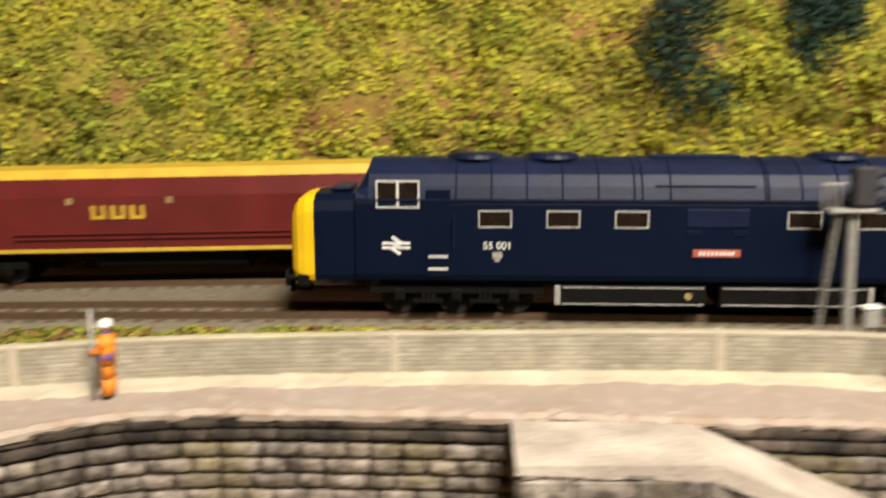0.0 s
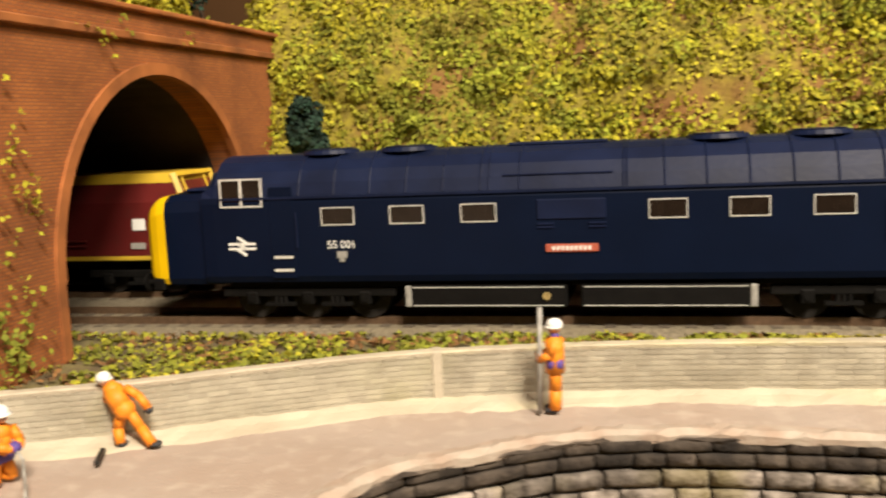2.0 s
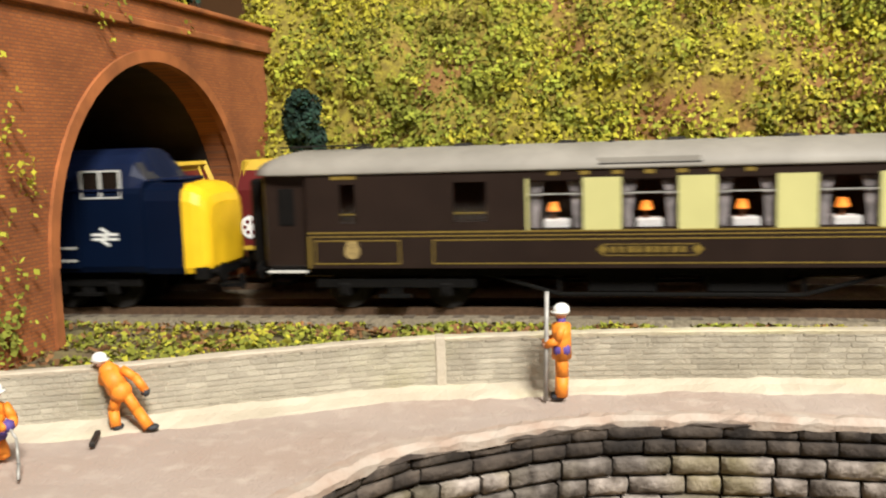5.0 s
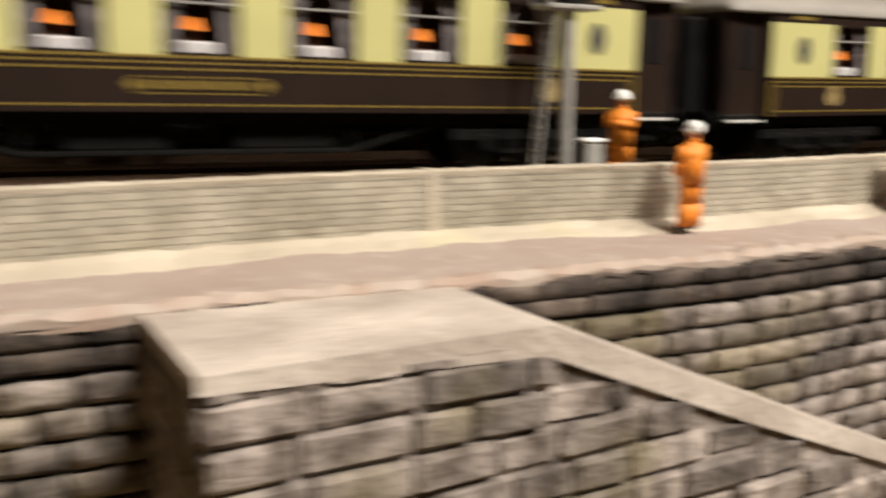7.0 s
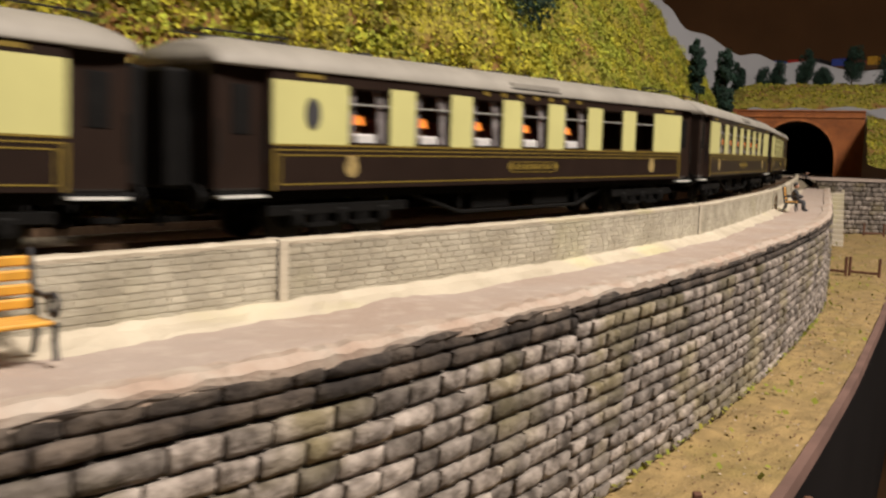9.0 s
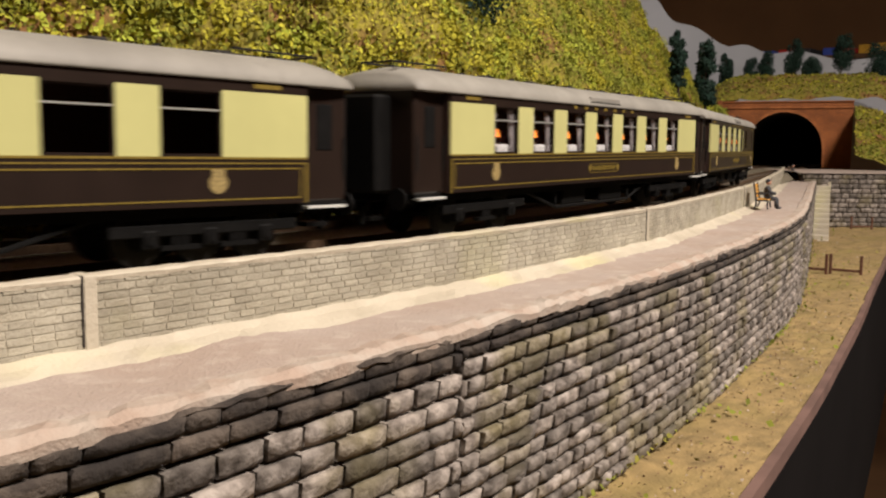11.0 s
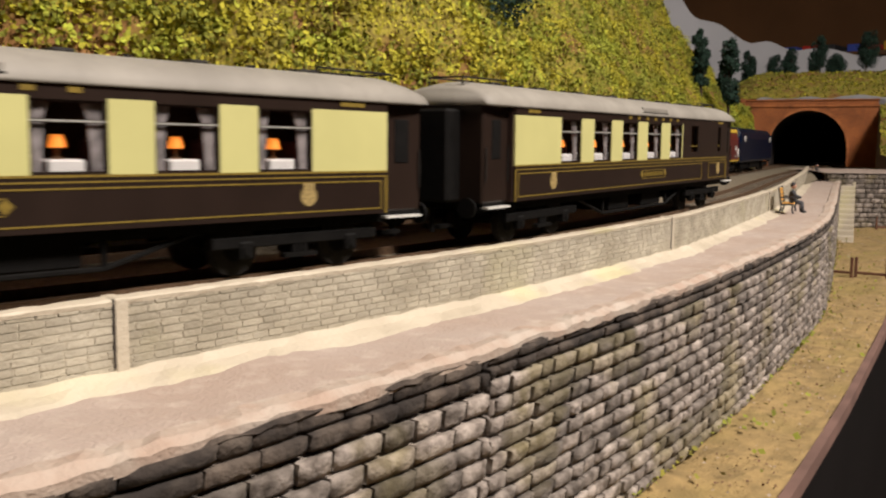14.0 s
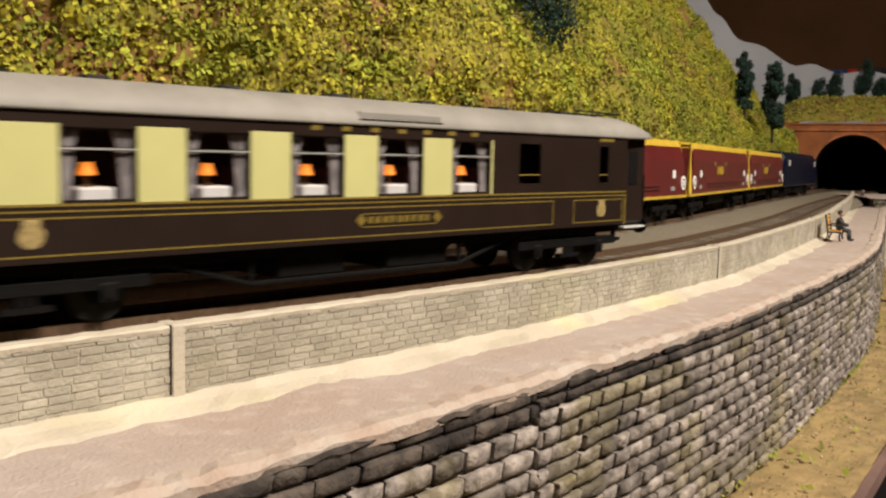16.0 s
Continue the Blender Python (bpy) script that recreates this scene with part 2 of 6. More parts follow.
M["pinkcloth"] = mat("pale_pink_cloth", (0.55, 0.30, 0.26), 0.7, 0, 0.2, 600)
M["wood"] = mat("yellow_varnished_slat", (0.66, 0.33, 0.035), 0.5, 0, 0.25, 250)
M["grey_post"] = mat("grey_signal_post", (0.36, 0.35, 0.32), 0.5, 0.1, 0.25, 500)
M["backdrop"] = mat("grey_blue_painted_board", (0.46, 0.47, 0.50), 0.9, 0, 0.2, 6)
M["roomwall"] = mat("brown_hall_wall", (0.26, 0.135, 0.055), 0.9, 0, 0.3, 2)
M["shelfred"] = mat("red_box_card", (0.55, 0.04, 0.03), 0.5, 0, 0.2, 60)
M["shelfyellow"] = mat("yellow_box_card", (0.60, 0.33, 0.03), 0.5, 0, 0.2, 60)
M["shelfblue"] = mat("blue_box_card", (0.05, 0.09, 0.45), 0.5, 0, 0.2, 60)


# ---- mesh helpers ----
def link(name, bm, material, parent=None, label="", smooth=False):
    me = bpy.data.meshes.new(name)
    bm.normal_update()
    bm.to_mesh(me)
    bm.free()
    for m in material if isinstance(material, (list, tuple)) else [material]:
        me.materials.append(m)
    if smooth:
        me.polygons.foreach_set("use_smooth", [True] * len(me.polygons))
    ob = new(name, me)
    if parent:
        ob.parent = parent
    if label:
        ob["label"] = label
    return ob


def part(name, bm, material, parent, label="", smooth=False):
    return link(name, bm, material, parent, label, smooth)


def thing(name, label, category, group="", kind="", at=None):
    ob = new(name)
    ob.empty_display_size = 0.01
    if at is not None:
        ob.matrix_world = at
    return tagged(ob, label, category, group, kind)


def box(bm, x0, x1, y0, y1, z0, z1, bevel=0.0, mi=0):
    """A box in millimetres."""
    old = set(bm.verts) if bevel else None
    r = bmesh.ops.create_cube(bm, size=1.0)
    vs = r["verts"]
    for v in vs:
        v.co = Vector(((x0 + x1) / 2 + v.co.x * (x1 - x0), (y0 + y1) / 2 + v.co.y * (y1 - y0), (z0 + z1) / 2 + v.co.z * (z1 - z0))) * 0.001
    fs = {f for v in vs for f in v.link_faces}
    for f in fs:
        f.material_index = mi
    if bevel:
        es = list({e for v in vs for e in v.link_edges})
        res = bmesh.ops.bevel(bm, geom=es, offset=bevel * 0.001, segments=1, affect="EDGES", profile=0.7)
        for f in res["faces"]:
            f.material_index = mi
        vs = [v for v in bm.verts if v not in old]
    return vs


def rod(bm, a, b, r, seg=8, r2=None, mi=0):
    """A round bar from a to b (millimetres)."""
    a, b = Vector(a), Vector(b)
    d = b - a
    q = d.to_track_quat("Z", "Y").to_matrix().to_4x4()
    res = bmesh.ops.create_cone(bm, cap_ends=True, segments=seg, radius1=r * 0.001, radius2=(r if r2 is None else r2) * 0.001, depth=d.length * 0.001,
                                matrix=Matrix.Translation((a + b) / 2 * 0.001) @ q)
    for f in {f for v in res["verts"] for f in v.link_faces}:
        f.material_index = mi
    return res["verts"]


def ball(bm, c, r, sx=1, sy=1, sz=1, mi=0, sub=2):
    res = bmesh.ops.create_icosphere(bm, subdivisions=sub, radius=1.0)
    for v in res["verts"]:
        v.co = Vector((c[0] + v.co.x * r * sx, c[1] + v.co.y * r * sy, c[2] + v.co.z * r * sz)) * 0.001
    for f in {f for v in res["verts"] for f in v.link_faces}:
        f.material_index = mi
    return res["verts"]


def loft(bm, rings, caps=True, mi=0, closed=True):
    """Skin through rings of points (millimetres), each with as many points."""
    rows = [[bm.verts.new(Vector(p) * 0.001) for p in ring] for ring in rings]
    n = len(rows[0])
    for a, b in zip(rows, rows[1:]):
        for i in range(n if closed else n - 1):
            j = (i + 1) % n
            bm.faces.new((a[i], a[j], b[j], b[i])).material_index = mi
    if caps and closed:
        bm.faces.new(rows[0][::-1]).material_index = mi
        bm.faces.new(rows[-1]).material_index = mi
    bmesh.ops.recalc_face_normals(bm, faces=bm.faces[:])
    return rows


def bars(bm, x, y, z, w, h, n, rng, mi=0):
    """Unreadable writing: n small upright bars on the plane y, facing -y."""
    step = w / n
    for i in range(n):
        ww = step * rng.uniform(0.55, 0.8)
        box(bm, x - w / 2 + i * step, x - w / 2 + i * step + ww, y - 0.12, y, z - h / 2, z + h / 2, 0, mi)


# ---- plan curves (metres) ----
def spline(pts, n=24):
    p = np.array(pts, float)
    p = np.vstack([2 * p[0] - p[1], p, 2 * p[-1] - p[-2]])
    out = []
    for i in range(1, len(p) - 2):
        a, b, c, d = p[i - 1:i + 3]
        for u in np.linspace(0, 1, n, endpoint=False):
            out.append(.5 * (2 * b + (c - a) * u + (2 * a - 5 * b + 4 * c - d) * u * u + (3 * b - a - 3 * c + d) * u ** 3))
    out.append(p[-2])
    return np.array(out)


def offset(c, d):
    t = np.gradient(c, axis=0)
    t /= np.linalg.norm(t, axis=1, keepdims=True)
    return c + d * np.stack([-t[:, 1], t[:, 0]], -1)


def arc_length(c):
    return np.concatenate([[0], np.cumsum(np.linalg.norm(np.diff(c, axis=0), axis=1))])


def resample(c, step):
    s = arc_length(c)
    k = np.arange(0, s[-1], step)
    return np.stack([np.interp(k, s, c[:, 0]), np.interp(k, s, c[:, 1])], -1)


def between(c, x0, x1):
    return c[(c[:, 0] >= x0) & (c[:, 0] <= x1)]


RAIL_Z = 0.0110
GROUND_Z = 0.0075
WALL_TOP = 0.0145
SAND_Z = -0.054
TRACK = spline([(-1.15, .337), (-.6, .325), (-.3, .3145), (-.2, .3105), (-.1, .3058), (0, .3012), (.15, .298), (.3, .295), (.4, .292), (.5, .295), (.606, .311), (.8, .360), (1.0, .421), (1.24, .490), (1.66, .600), (2.0, .688), (2.3, .766)])
TRACK2 = offset(TRACK, np.interp(TRACK[:, 0], [-0.26, 0.02], [0.046, 0.060])[:, None])
WALL = spline([(-.60, .06), (-.40, .135), (-.21, .206), (-.18, .2175), (-.149, .233), (-.111, .248), (-.046, .258), (.067, .260), (.127, .256), (.18, .248), (.3, .2485), (.4, .2515), (.5, .262), (.58, .276), (.8, .331), (1.0, .393), (1.24, .470), (1.48, .552)])
EDGE = spline([(-.150, -.30), (-.148, -.02), (-.138, .10), (-.128, .168), (-.118, .196), (-.099, .2125), (-.061, .2285), (.016, .2270), (.14, .2165), (.187, .2165), (.274, .2130), (.312, .2145), (.378, .2195), (.48, .2300), (.60, .2500), (.74, .2800), (.93, .3370), (1.2585, .4407), (1.42, .490)])


def lift(x):
    """The gentle rise and dip of the tracks along the promenade."""
    xs = (-0.50, -0.20, -0.10, 0.0, 0.10, 0.20, 0.30, 0.40, 0.55)
    zs = (0.0006, 0.0010, 0.0021, 0.0024, 0.0008, -0.0008, -0.0020, -0.0013, 0.0)
    return float(np.mean([np.interp(x + d, xs, zs) for d in (-0.04, -0.02, 0.0, 0.02, 0.04)]))


def sweep(c, profile, z=0.0, name="", material=None, parent=None, label="", smooth=False, wobble=0.0, seed=1, cap=True, rise=False):
    """A strip that follows the plan curve c; profile: (offset, height) pairs."""
    rng = np.random.RandomState(seed)
    rows = []
    bm = bmesh.new()
    offs = [offset(c, d) for d, _ in profile]
    for i in range(len(c)):
        rows.append([bm.verts.new((o[i, 0], o[i, 1], z + h + (lift(c[i, 0]) if rise else 0) + (rng.uniform(-wobble, wobble) if wobble else 0))) for o, (_, h) in zip(offs, profile)])
    for a, b in zip(rows, rows[1:]):
        for i in range(len(profile) - 1):
            bm.faces.new((a[i], a[i + 1], b[i + 1], b[i]))
    if cap and len(profile) > 2:
        bm.faces.new(rows[0])
        bm.faces.new(rows[-1][::-1])
    bmesh.ops.recalc_face_normals(bm, faces=bm.faces[:])
    return link(name, bm, material, parent, label, smooth)


def raw_mesh(name, verts, faces, material, parent=None):
    me = bpy.data.meshes.new(name)
    me.from_pydata([tuple(v) for v in verts], [], faces)
    for m in material if isinstance(material, (list, tuple)) else [material]:
        me.materials.append(m)
    me.update()
    ob = new(name, me)
    if parent:
        ob.parent = parent
    return ob


# ---- setting: boards, ground, tracks ----
def strip_between(a, b, za, zb, name, material, label, cross=6, bump=0.0, seed=3, kind="structure", category=""):
    """A ground sheet between two plan curves with as many points."""
    verts, faces = [], []
    for i in range(len(a)):
        for j in range(cross + 1):
            u = j / cross
            x, y, z = *(a[i] * (1 - u) + b[i] * u), za * (1 - u) + zb * u
            if bump:
                z += bump * noise.noise(Vector((x * 60 + seed, y * 60, 0.3))) + 0.5 * bump * noise.noise(Vector((x * 220, y * 220, seed)))
            verts.append((x, y, z + (lift(x) if name == "verge" else 0)))
    n = cross + 1
    for i in range(len(a) - 1):
        for j in range(cross):
            faces.append((i * n + j, (i + 1) * n + j, (i + 1) * n + j + 1, i * n + j + 1))
    ob = raw_mesh(name, verts, faces, material)
    return tagged(ob, label, category or name, "", kind)


def by_x(c, xs):
    return np.stack([xs, np.interp(xs, c[:, 0], c[:, 1])], -1)


XS = np.linspace(-0.62, 1.47, 300)
# trackbed from the promenade wall back to the hill, reaching into both tunnels
XT = np.linspace(-1.1, 2.2, 420)
bed_a = by_x(TRACK, XT)
tagged(sweep(bed_a, [(-0.024, GROUND_Z - 0.006), (-0.019, GROUND_Z - 0.002), (-0.014, GROUND_Z + 0.0010), (0.076, GROUND_Z + 0.0012), (0.100, GROUND_Z + 0.002)], 0, "trackbed", M["ballast"], wobble=0.0002, rise=True), "grey brown ballast trackbed under the two tracks", "trackbed", "", "structure")
strip_between(by_x(WALL, XS), by_x(offset(TRACK, -0.016), XS), GROUND_Z - 0.001, GROUND_Z - 0.0015, "verge", M["verge"], "mossy soil verge between wall and track", 8, 0.0012)

for track_curve, nm in ((TRACK, "front_track"), (TRACK2, "rear_track")):
    line = thing(nm, "model railway track with rusty rails on dark sleepers", "railway track", "model railway tracks", "structure")
    c = between(track_curve, -1.05, 2.15)
    for side in (-1, 1):
        sweep(c, [(side * 0.00825 - 0.0006, -0.0026), (side * 0.00825 - 0.0006, 0), (side * 0.00825 + 0.0006, 0), (side * 0.00825 + 0.0006, -0.0026)], RAIL_Z, "rail", M["rail"], line, rise=True)
    sp = resample(track_curve, 0.0078)
    tang = np.gradient(sp, axis=0)
    bm = bmesh.new()
    for (x, y), (tx, ty) in zip(sp, tang):
        if -0.45 < x < 1.75:
            vs = box(bm, -1.6, 1.6, -13, 13, -4.4, -2.3)
            bmesh.ops.transform(bm, matrix=Matrix.Translation((x, y, RAIL_Z + lift(x))) @ Matrix.Rotation(math.atan2(ty, tx), 4, "Z"), verts=vs)
    tagged(part("sleepers", bm, M["sleeper"], line), kind="stuff")

# promenade: from the foot of the wall out to the sea-wall edge
XE = np.linspace(-0.128, 1.42, 420)
strip_between(by_x(WALL, XE), by_x(EDGE, XE), 0.0, 0.0, "promenade", M["path"], "pinkish sand-textured promenade path", 8, 0.0006, 5)
xl = np.linspace(-0.62, -0.128, 60)
fore_a, fore_b = [], []
for yv in np.linspace(-0.30, 0.168, 50):
    fore_a.append((-0.62, yv))
    fore_b.append((np.interp(yv, EDGE[:, 1][:80], EDGE[:, 0][:80]), yv))
strip_between(np.array(fore_a), np.array(fore_b), 0.0, 0.0, "forecourt", M["path"], "pinkish sand-textured forecourt beside the promenade", 8, 0.0006, 5)
strip_between(by_x(WALL, xl), np.stack([xl, np.full(60, 0.168)], -1), 0.0, 0.0, "forecourt_strip", M["path"], "pinkish sand-textured forecourt by the wall", 8, 0.0006, 5)

# pale skirting of plaster along the foot of the promenade wall
sk = resample(between(WALL, -0.45, 1.45), 0.004)
tagged(sweep(sk, [(-0.0082, -0.0008), (-0.0056, 0.0003), (-0.0022, 0.0012), (0.0005, 0.0026)], 0, "plaster_skirting", M["plaster"], wobble=0.0003), "cream plaster fillet at the foot of the wall", "skirting", "", "structure")
# flaking lip along the sea-wall edge
lip = resample(between(EDGE, -0.2, 1.44), 0.003)
rl = np.random.RandomState(8)
lip = lip + np.stack([np.convolve(rl.normal(0, 0.0007, len(lip)), np.ones(5) / 5, "same") for k in (0, 1)], -1)
tagged(sweep(lip, [(-0.0010, -0.0016), (-0.0012, 0.0002), (0.0008, 0.0011), (0.0050, 0.0007)], 0, "promenade_lip", M["path_edge"], wobble=0.0004), "pale flaking plaster lip along the promenade edge", "edge", "", "structure")

# sand strip under the sea wall, board edge and the dark hall floor
XB = np.linspace(-0.60, 2.15, 260)
FRONT = spline([(-.6, .12), (-.1, .13), (.1, .150), (.3, .172), (.42, .188), (.545, .2085), (.63, .2245), (.737, .2455), (.871, .274), (1.05, .311), (1.35, .375), (1.7, .45), (2.2, .55)])
BACKL = np.stack([XB, np.interp(XB, EDGE[60:, 0], EDGE[60:, 1]) + 0.004], -1)
BACKL[XB > 1.40, 1] = 0.50 + (XB[XB > 1.40] - 1.40) * 0.2
strip_between(BACKL, by_x(FRONT, XB), SAND_Z, SAND_Z, "sand_strip", M["sand"], "ochre sand scatter at the foot of the sea wall", 10, 0.0016, 9)
tagged(sweep(by_x(FRONT, XB), [(0.0006, 0.0008), (-0.0025, 0.0010), (-0.0025, -0.004), (0.0006, -0.004)], SAND_Z, "board_edge", M["edge_board"]), "brown painted baseboard edge", "board edge", "", "structure")
tagged(sweep(by_x(FRONT, XB), [(-0.0020, -0.0042), (-0.0020, -0.16), (0.002, -0.16), (0.002, -0.0042)], SAND_Z, "fascia", M["board"]), "black painted fascia board", "fascia", "", "structure")


def room():
    for nm, lab, dims in (("floor", "dark hall floor", (-2600, 4200, -2200, 2600, -1010, -1000)), ("ceiling", "dull hall ceiling", (-2600, 4200, -2200, 2600, 1700, 1710)),
                          ("wall_east", "dim brown hall wall", (4200, 4210, -2200, 2600, -1000, 1700)), ("wall_west", "dim brown hall wall", (-2610, -2600, -2200, 2600, -1000, 1700)),
                          ("wall_north", "dim brown hall wall", (-2600, 4200, 2600, 2610, -1000, 1700)), ("wall_south", "dim brown hall wall", (-2600, 4200, -2210, -2200, -1000, 1700))):
        bm = bmesh.new()
        box(bm, *dims)
        tagged(link(nm, bm, M["roomwall"]), lab, nm.split("_")[0], "", "structure")


room()


# ---- promenade wall: limewashed stone courses with a flat coping and pilasters ----
def wall_run(c, z0, z1, course, lmin, lmax, depth, name, rng, joint, stone, parent, nparts, near, thick, side, gap=0.0005, rough=1.0):
    """Stone courses as separate pieces along a plan curve; side: -1 faces the camera's side."""
    s = arc_length(c)
    total = s[-1]
    pieces, z, row = [], z0, 0
    while z < z1 - course * 0.3:
        h = min(course * rng.uniform(0.97, 1.03), z1 - z)
        p = -rng.uniform(0, lmax)
        while p < total:
            L = rng.uniform(lmin, lmax)
            a, b = max(p, 0.0), min(p + L, total)
            m = (a + b) / 2
            if b - a > 0.25 * lmin:
                x, y = np.interp(m, s, c[:, 0]), np.interp(m, s, c[:, 1])
                x2, y2 = np.interp(min(m + .002, total), s, c[:, 0]), np.interp(min(m + .002, total), s, c[:, 1])
                x1, y1 = np.interp(m - .002, s, c[:, 0]), np.interp(m - .002, s, c[:, 1])
                pieces.append((x, y, z + h / 2, math.atan2(y2 - y1, x2 - x1), b - a - gap, h - gap, depth * rng.uniform(0.7, 1.3)))
            p += L
        z += h
        row += 1
    pieces.sort(key=lambda q: abs(q[0] - near))
    variants = []
    for k in range(7):
        bm = bmesh.new()
        nx, nz = 5, 4
        tilt, belly = rng.uniform(-.06, .06), rng.uniform(0.12, 0.22) * rough
        front = []
        for a in range(nx + 1):
            col = []
            for b in range(nz + 1):
                u, v = a / nx * 2 - 1, b / nz * 2 - 1
                edge = (1 - abs(u) ** 8) * (1 - abs(v) ** 6)
                rim = a in (0, nx) or b in (0, nz)
                y = -0.5 + belly * (1 - edge) + tilt * u + (0 if rim else rng.uniform(-.12, .12) * rough) - 0.06 * rough * v
                col.append(bm.verts.new((u * 0.5 * (1 if abs(v) < 0.9 else 0.985) + rng.uniform(-.012, .012), y, v * 0.5 * (1 if abs(u) < 0.9 else 0.93) + rng.uniform(-.03, .03) * rough)))
            front.append(col)
        for a in range(nx):
            for b in range(nz):
                bm.faces.new((front[a][b], front[a + 1][b], front[a + 1][b + 1], front[a][b + 1]))
        ring = [front[a][0] for a in range(nx + 1)] + [front[nx][b] for b in range(1, nz + 1)] + [front[a][nz] for a in range(nx - 1, -1, -1)] + [front[0][b] for b in range(nz - 1, 0, -1)]
        back = [bm.verts.new((v.co.x, 0.5, v.co.z)) for v in ring]
        for a in range(len(ring)):
            b = (a + 1) % len(ring)
            bm.faces.new((ring[b], ring[a], back[a], back[b]))
        bmesh.ops.recalc_face_normals(bm, faces=bm.faces[:])
        me = bpy.data.meshes.new("stone_block")
        bm.to_mesh(me)
        bm.free()
        me.materials.append(stone)
        me.polygons.foreach_set("use_smooth", [rough > 0.5 and k < nx * nz for k in range(len(me.polygons))])
        variants.append(me)
    base_v = [(np.array([v.co[:] for v in me.vertices]), [tuple(f.vertices) for f in me.polygons]) for me in variants]
    av, af = [], []
    for i, (x, y, zz, ang, L, h, d) in enumerate(pieces):
        m = Matrix.Translation((x, y, zz)) @ Matrix.Rotation(ang, 4, "Z") @ Matrix.Diagonal((L, d * 2, h, 1))
        if i < nparts:
            ob = new(name, variants[i % 7])
            ob.parent = parent
            ob.matrix_basis = m
        else:
            bv, bf = base_v[i % 7]
            mm = np.array(m)
            w = bv @ mm[:3, :3].T + mm[:3, 3]
            k = len(av)
            av.extend(map(tuple, w))
            af.extend(tuple(q + k for q in f) for f in bf)
    if av:
        rest = tagged(raw_mesh(name + "s_beyond", av, af, stone, parent), kind="stuff")
        per = len(base_v[0][1])
        rest.data.polygons.foreach_set("use_smooth", [rough > 0.5 and k % per < nx * nz for k in range(len(rest.data.polygons))])




# ---- tunnel portals ----
def arch_ring(cy, half, spring, seg=28):
    """Points of an arch opening, from one foot to the other, in (y, z)."""
    pts = [(cy - half, GROUND_Z - 0.004), (cy - half * 1.0, spring * 0.6)]
    for i in range(seg + 1):
        t = math.pi - math.pi * i / seg
        pts.append((cy + half * math.cos(t), spring + half * math.sin(t)))
    pts += [(cy + half, spring * 0.6), (cy + half, GROUND_Z - 0.004)]
    return pts


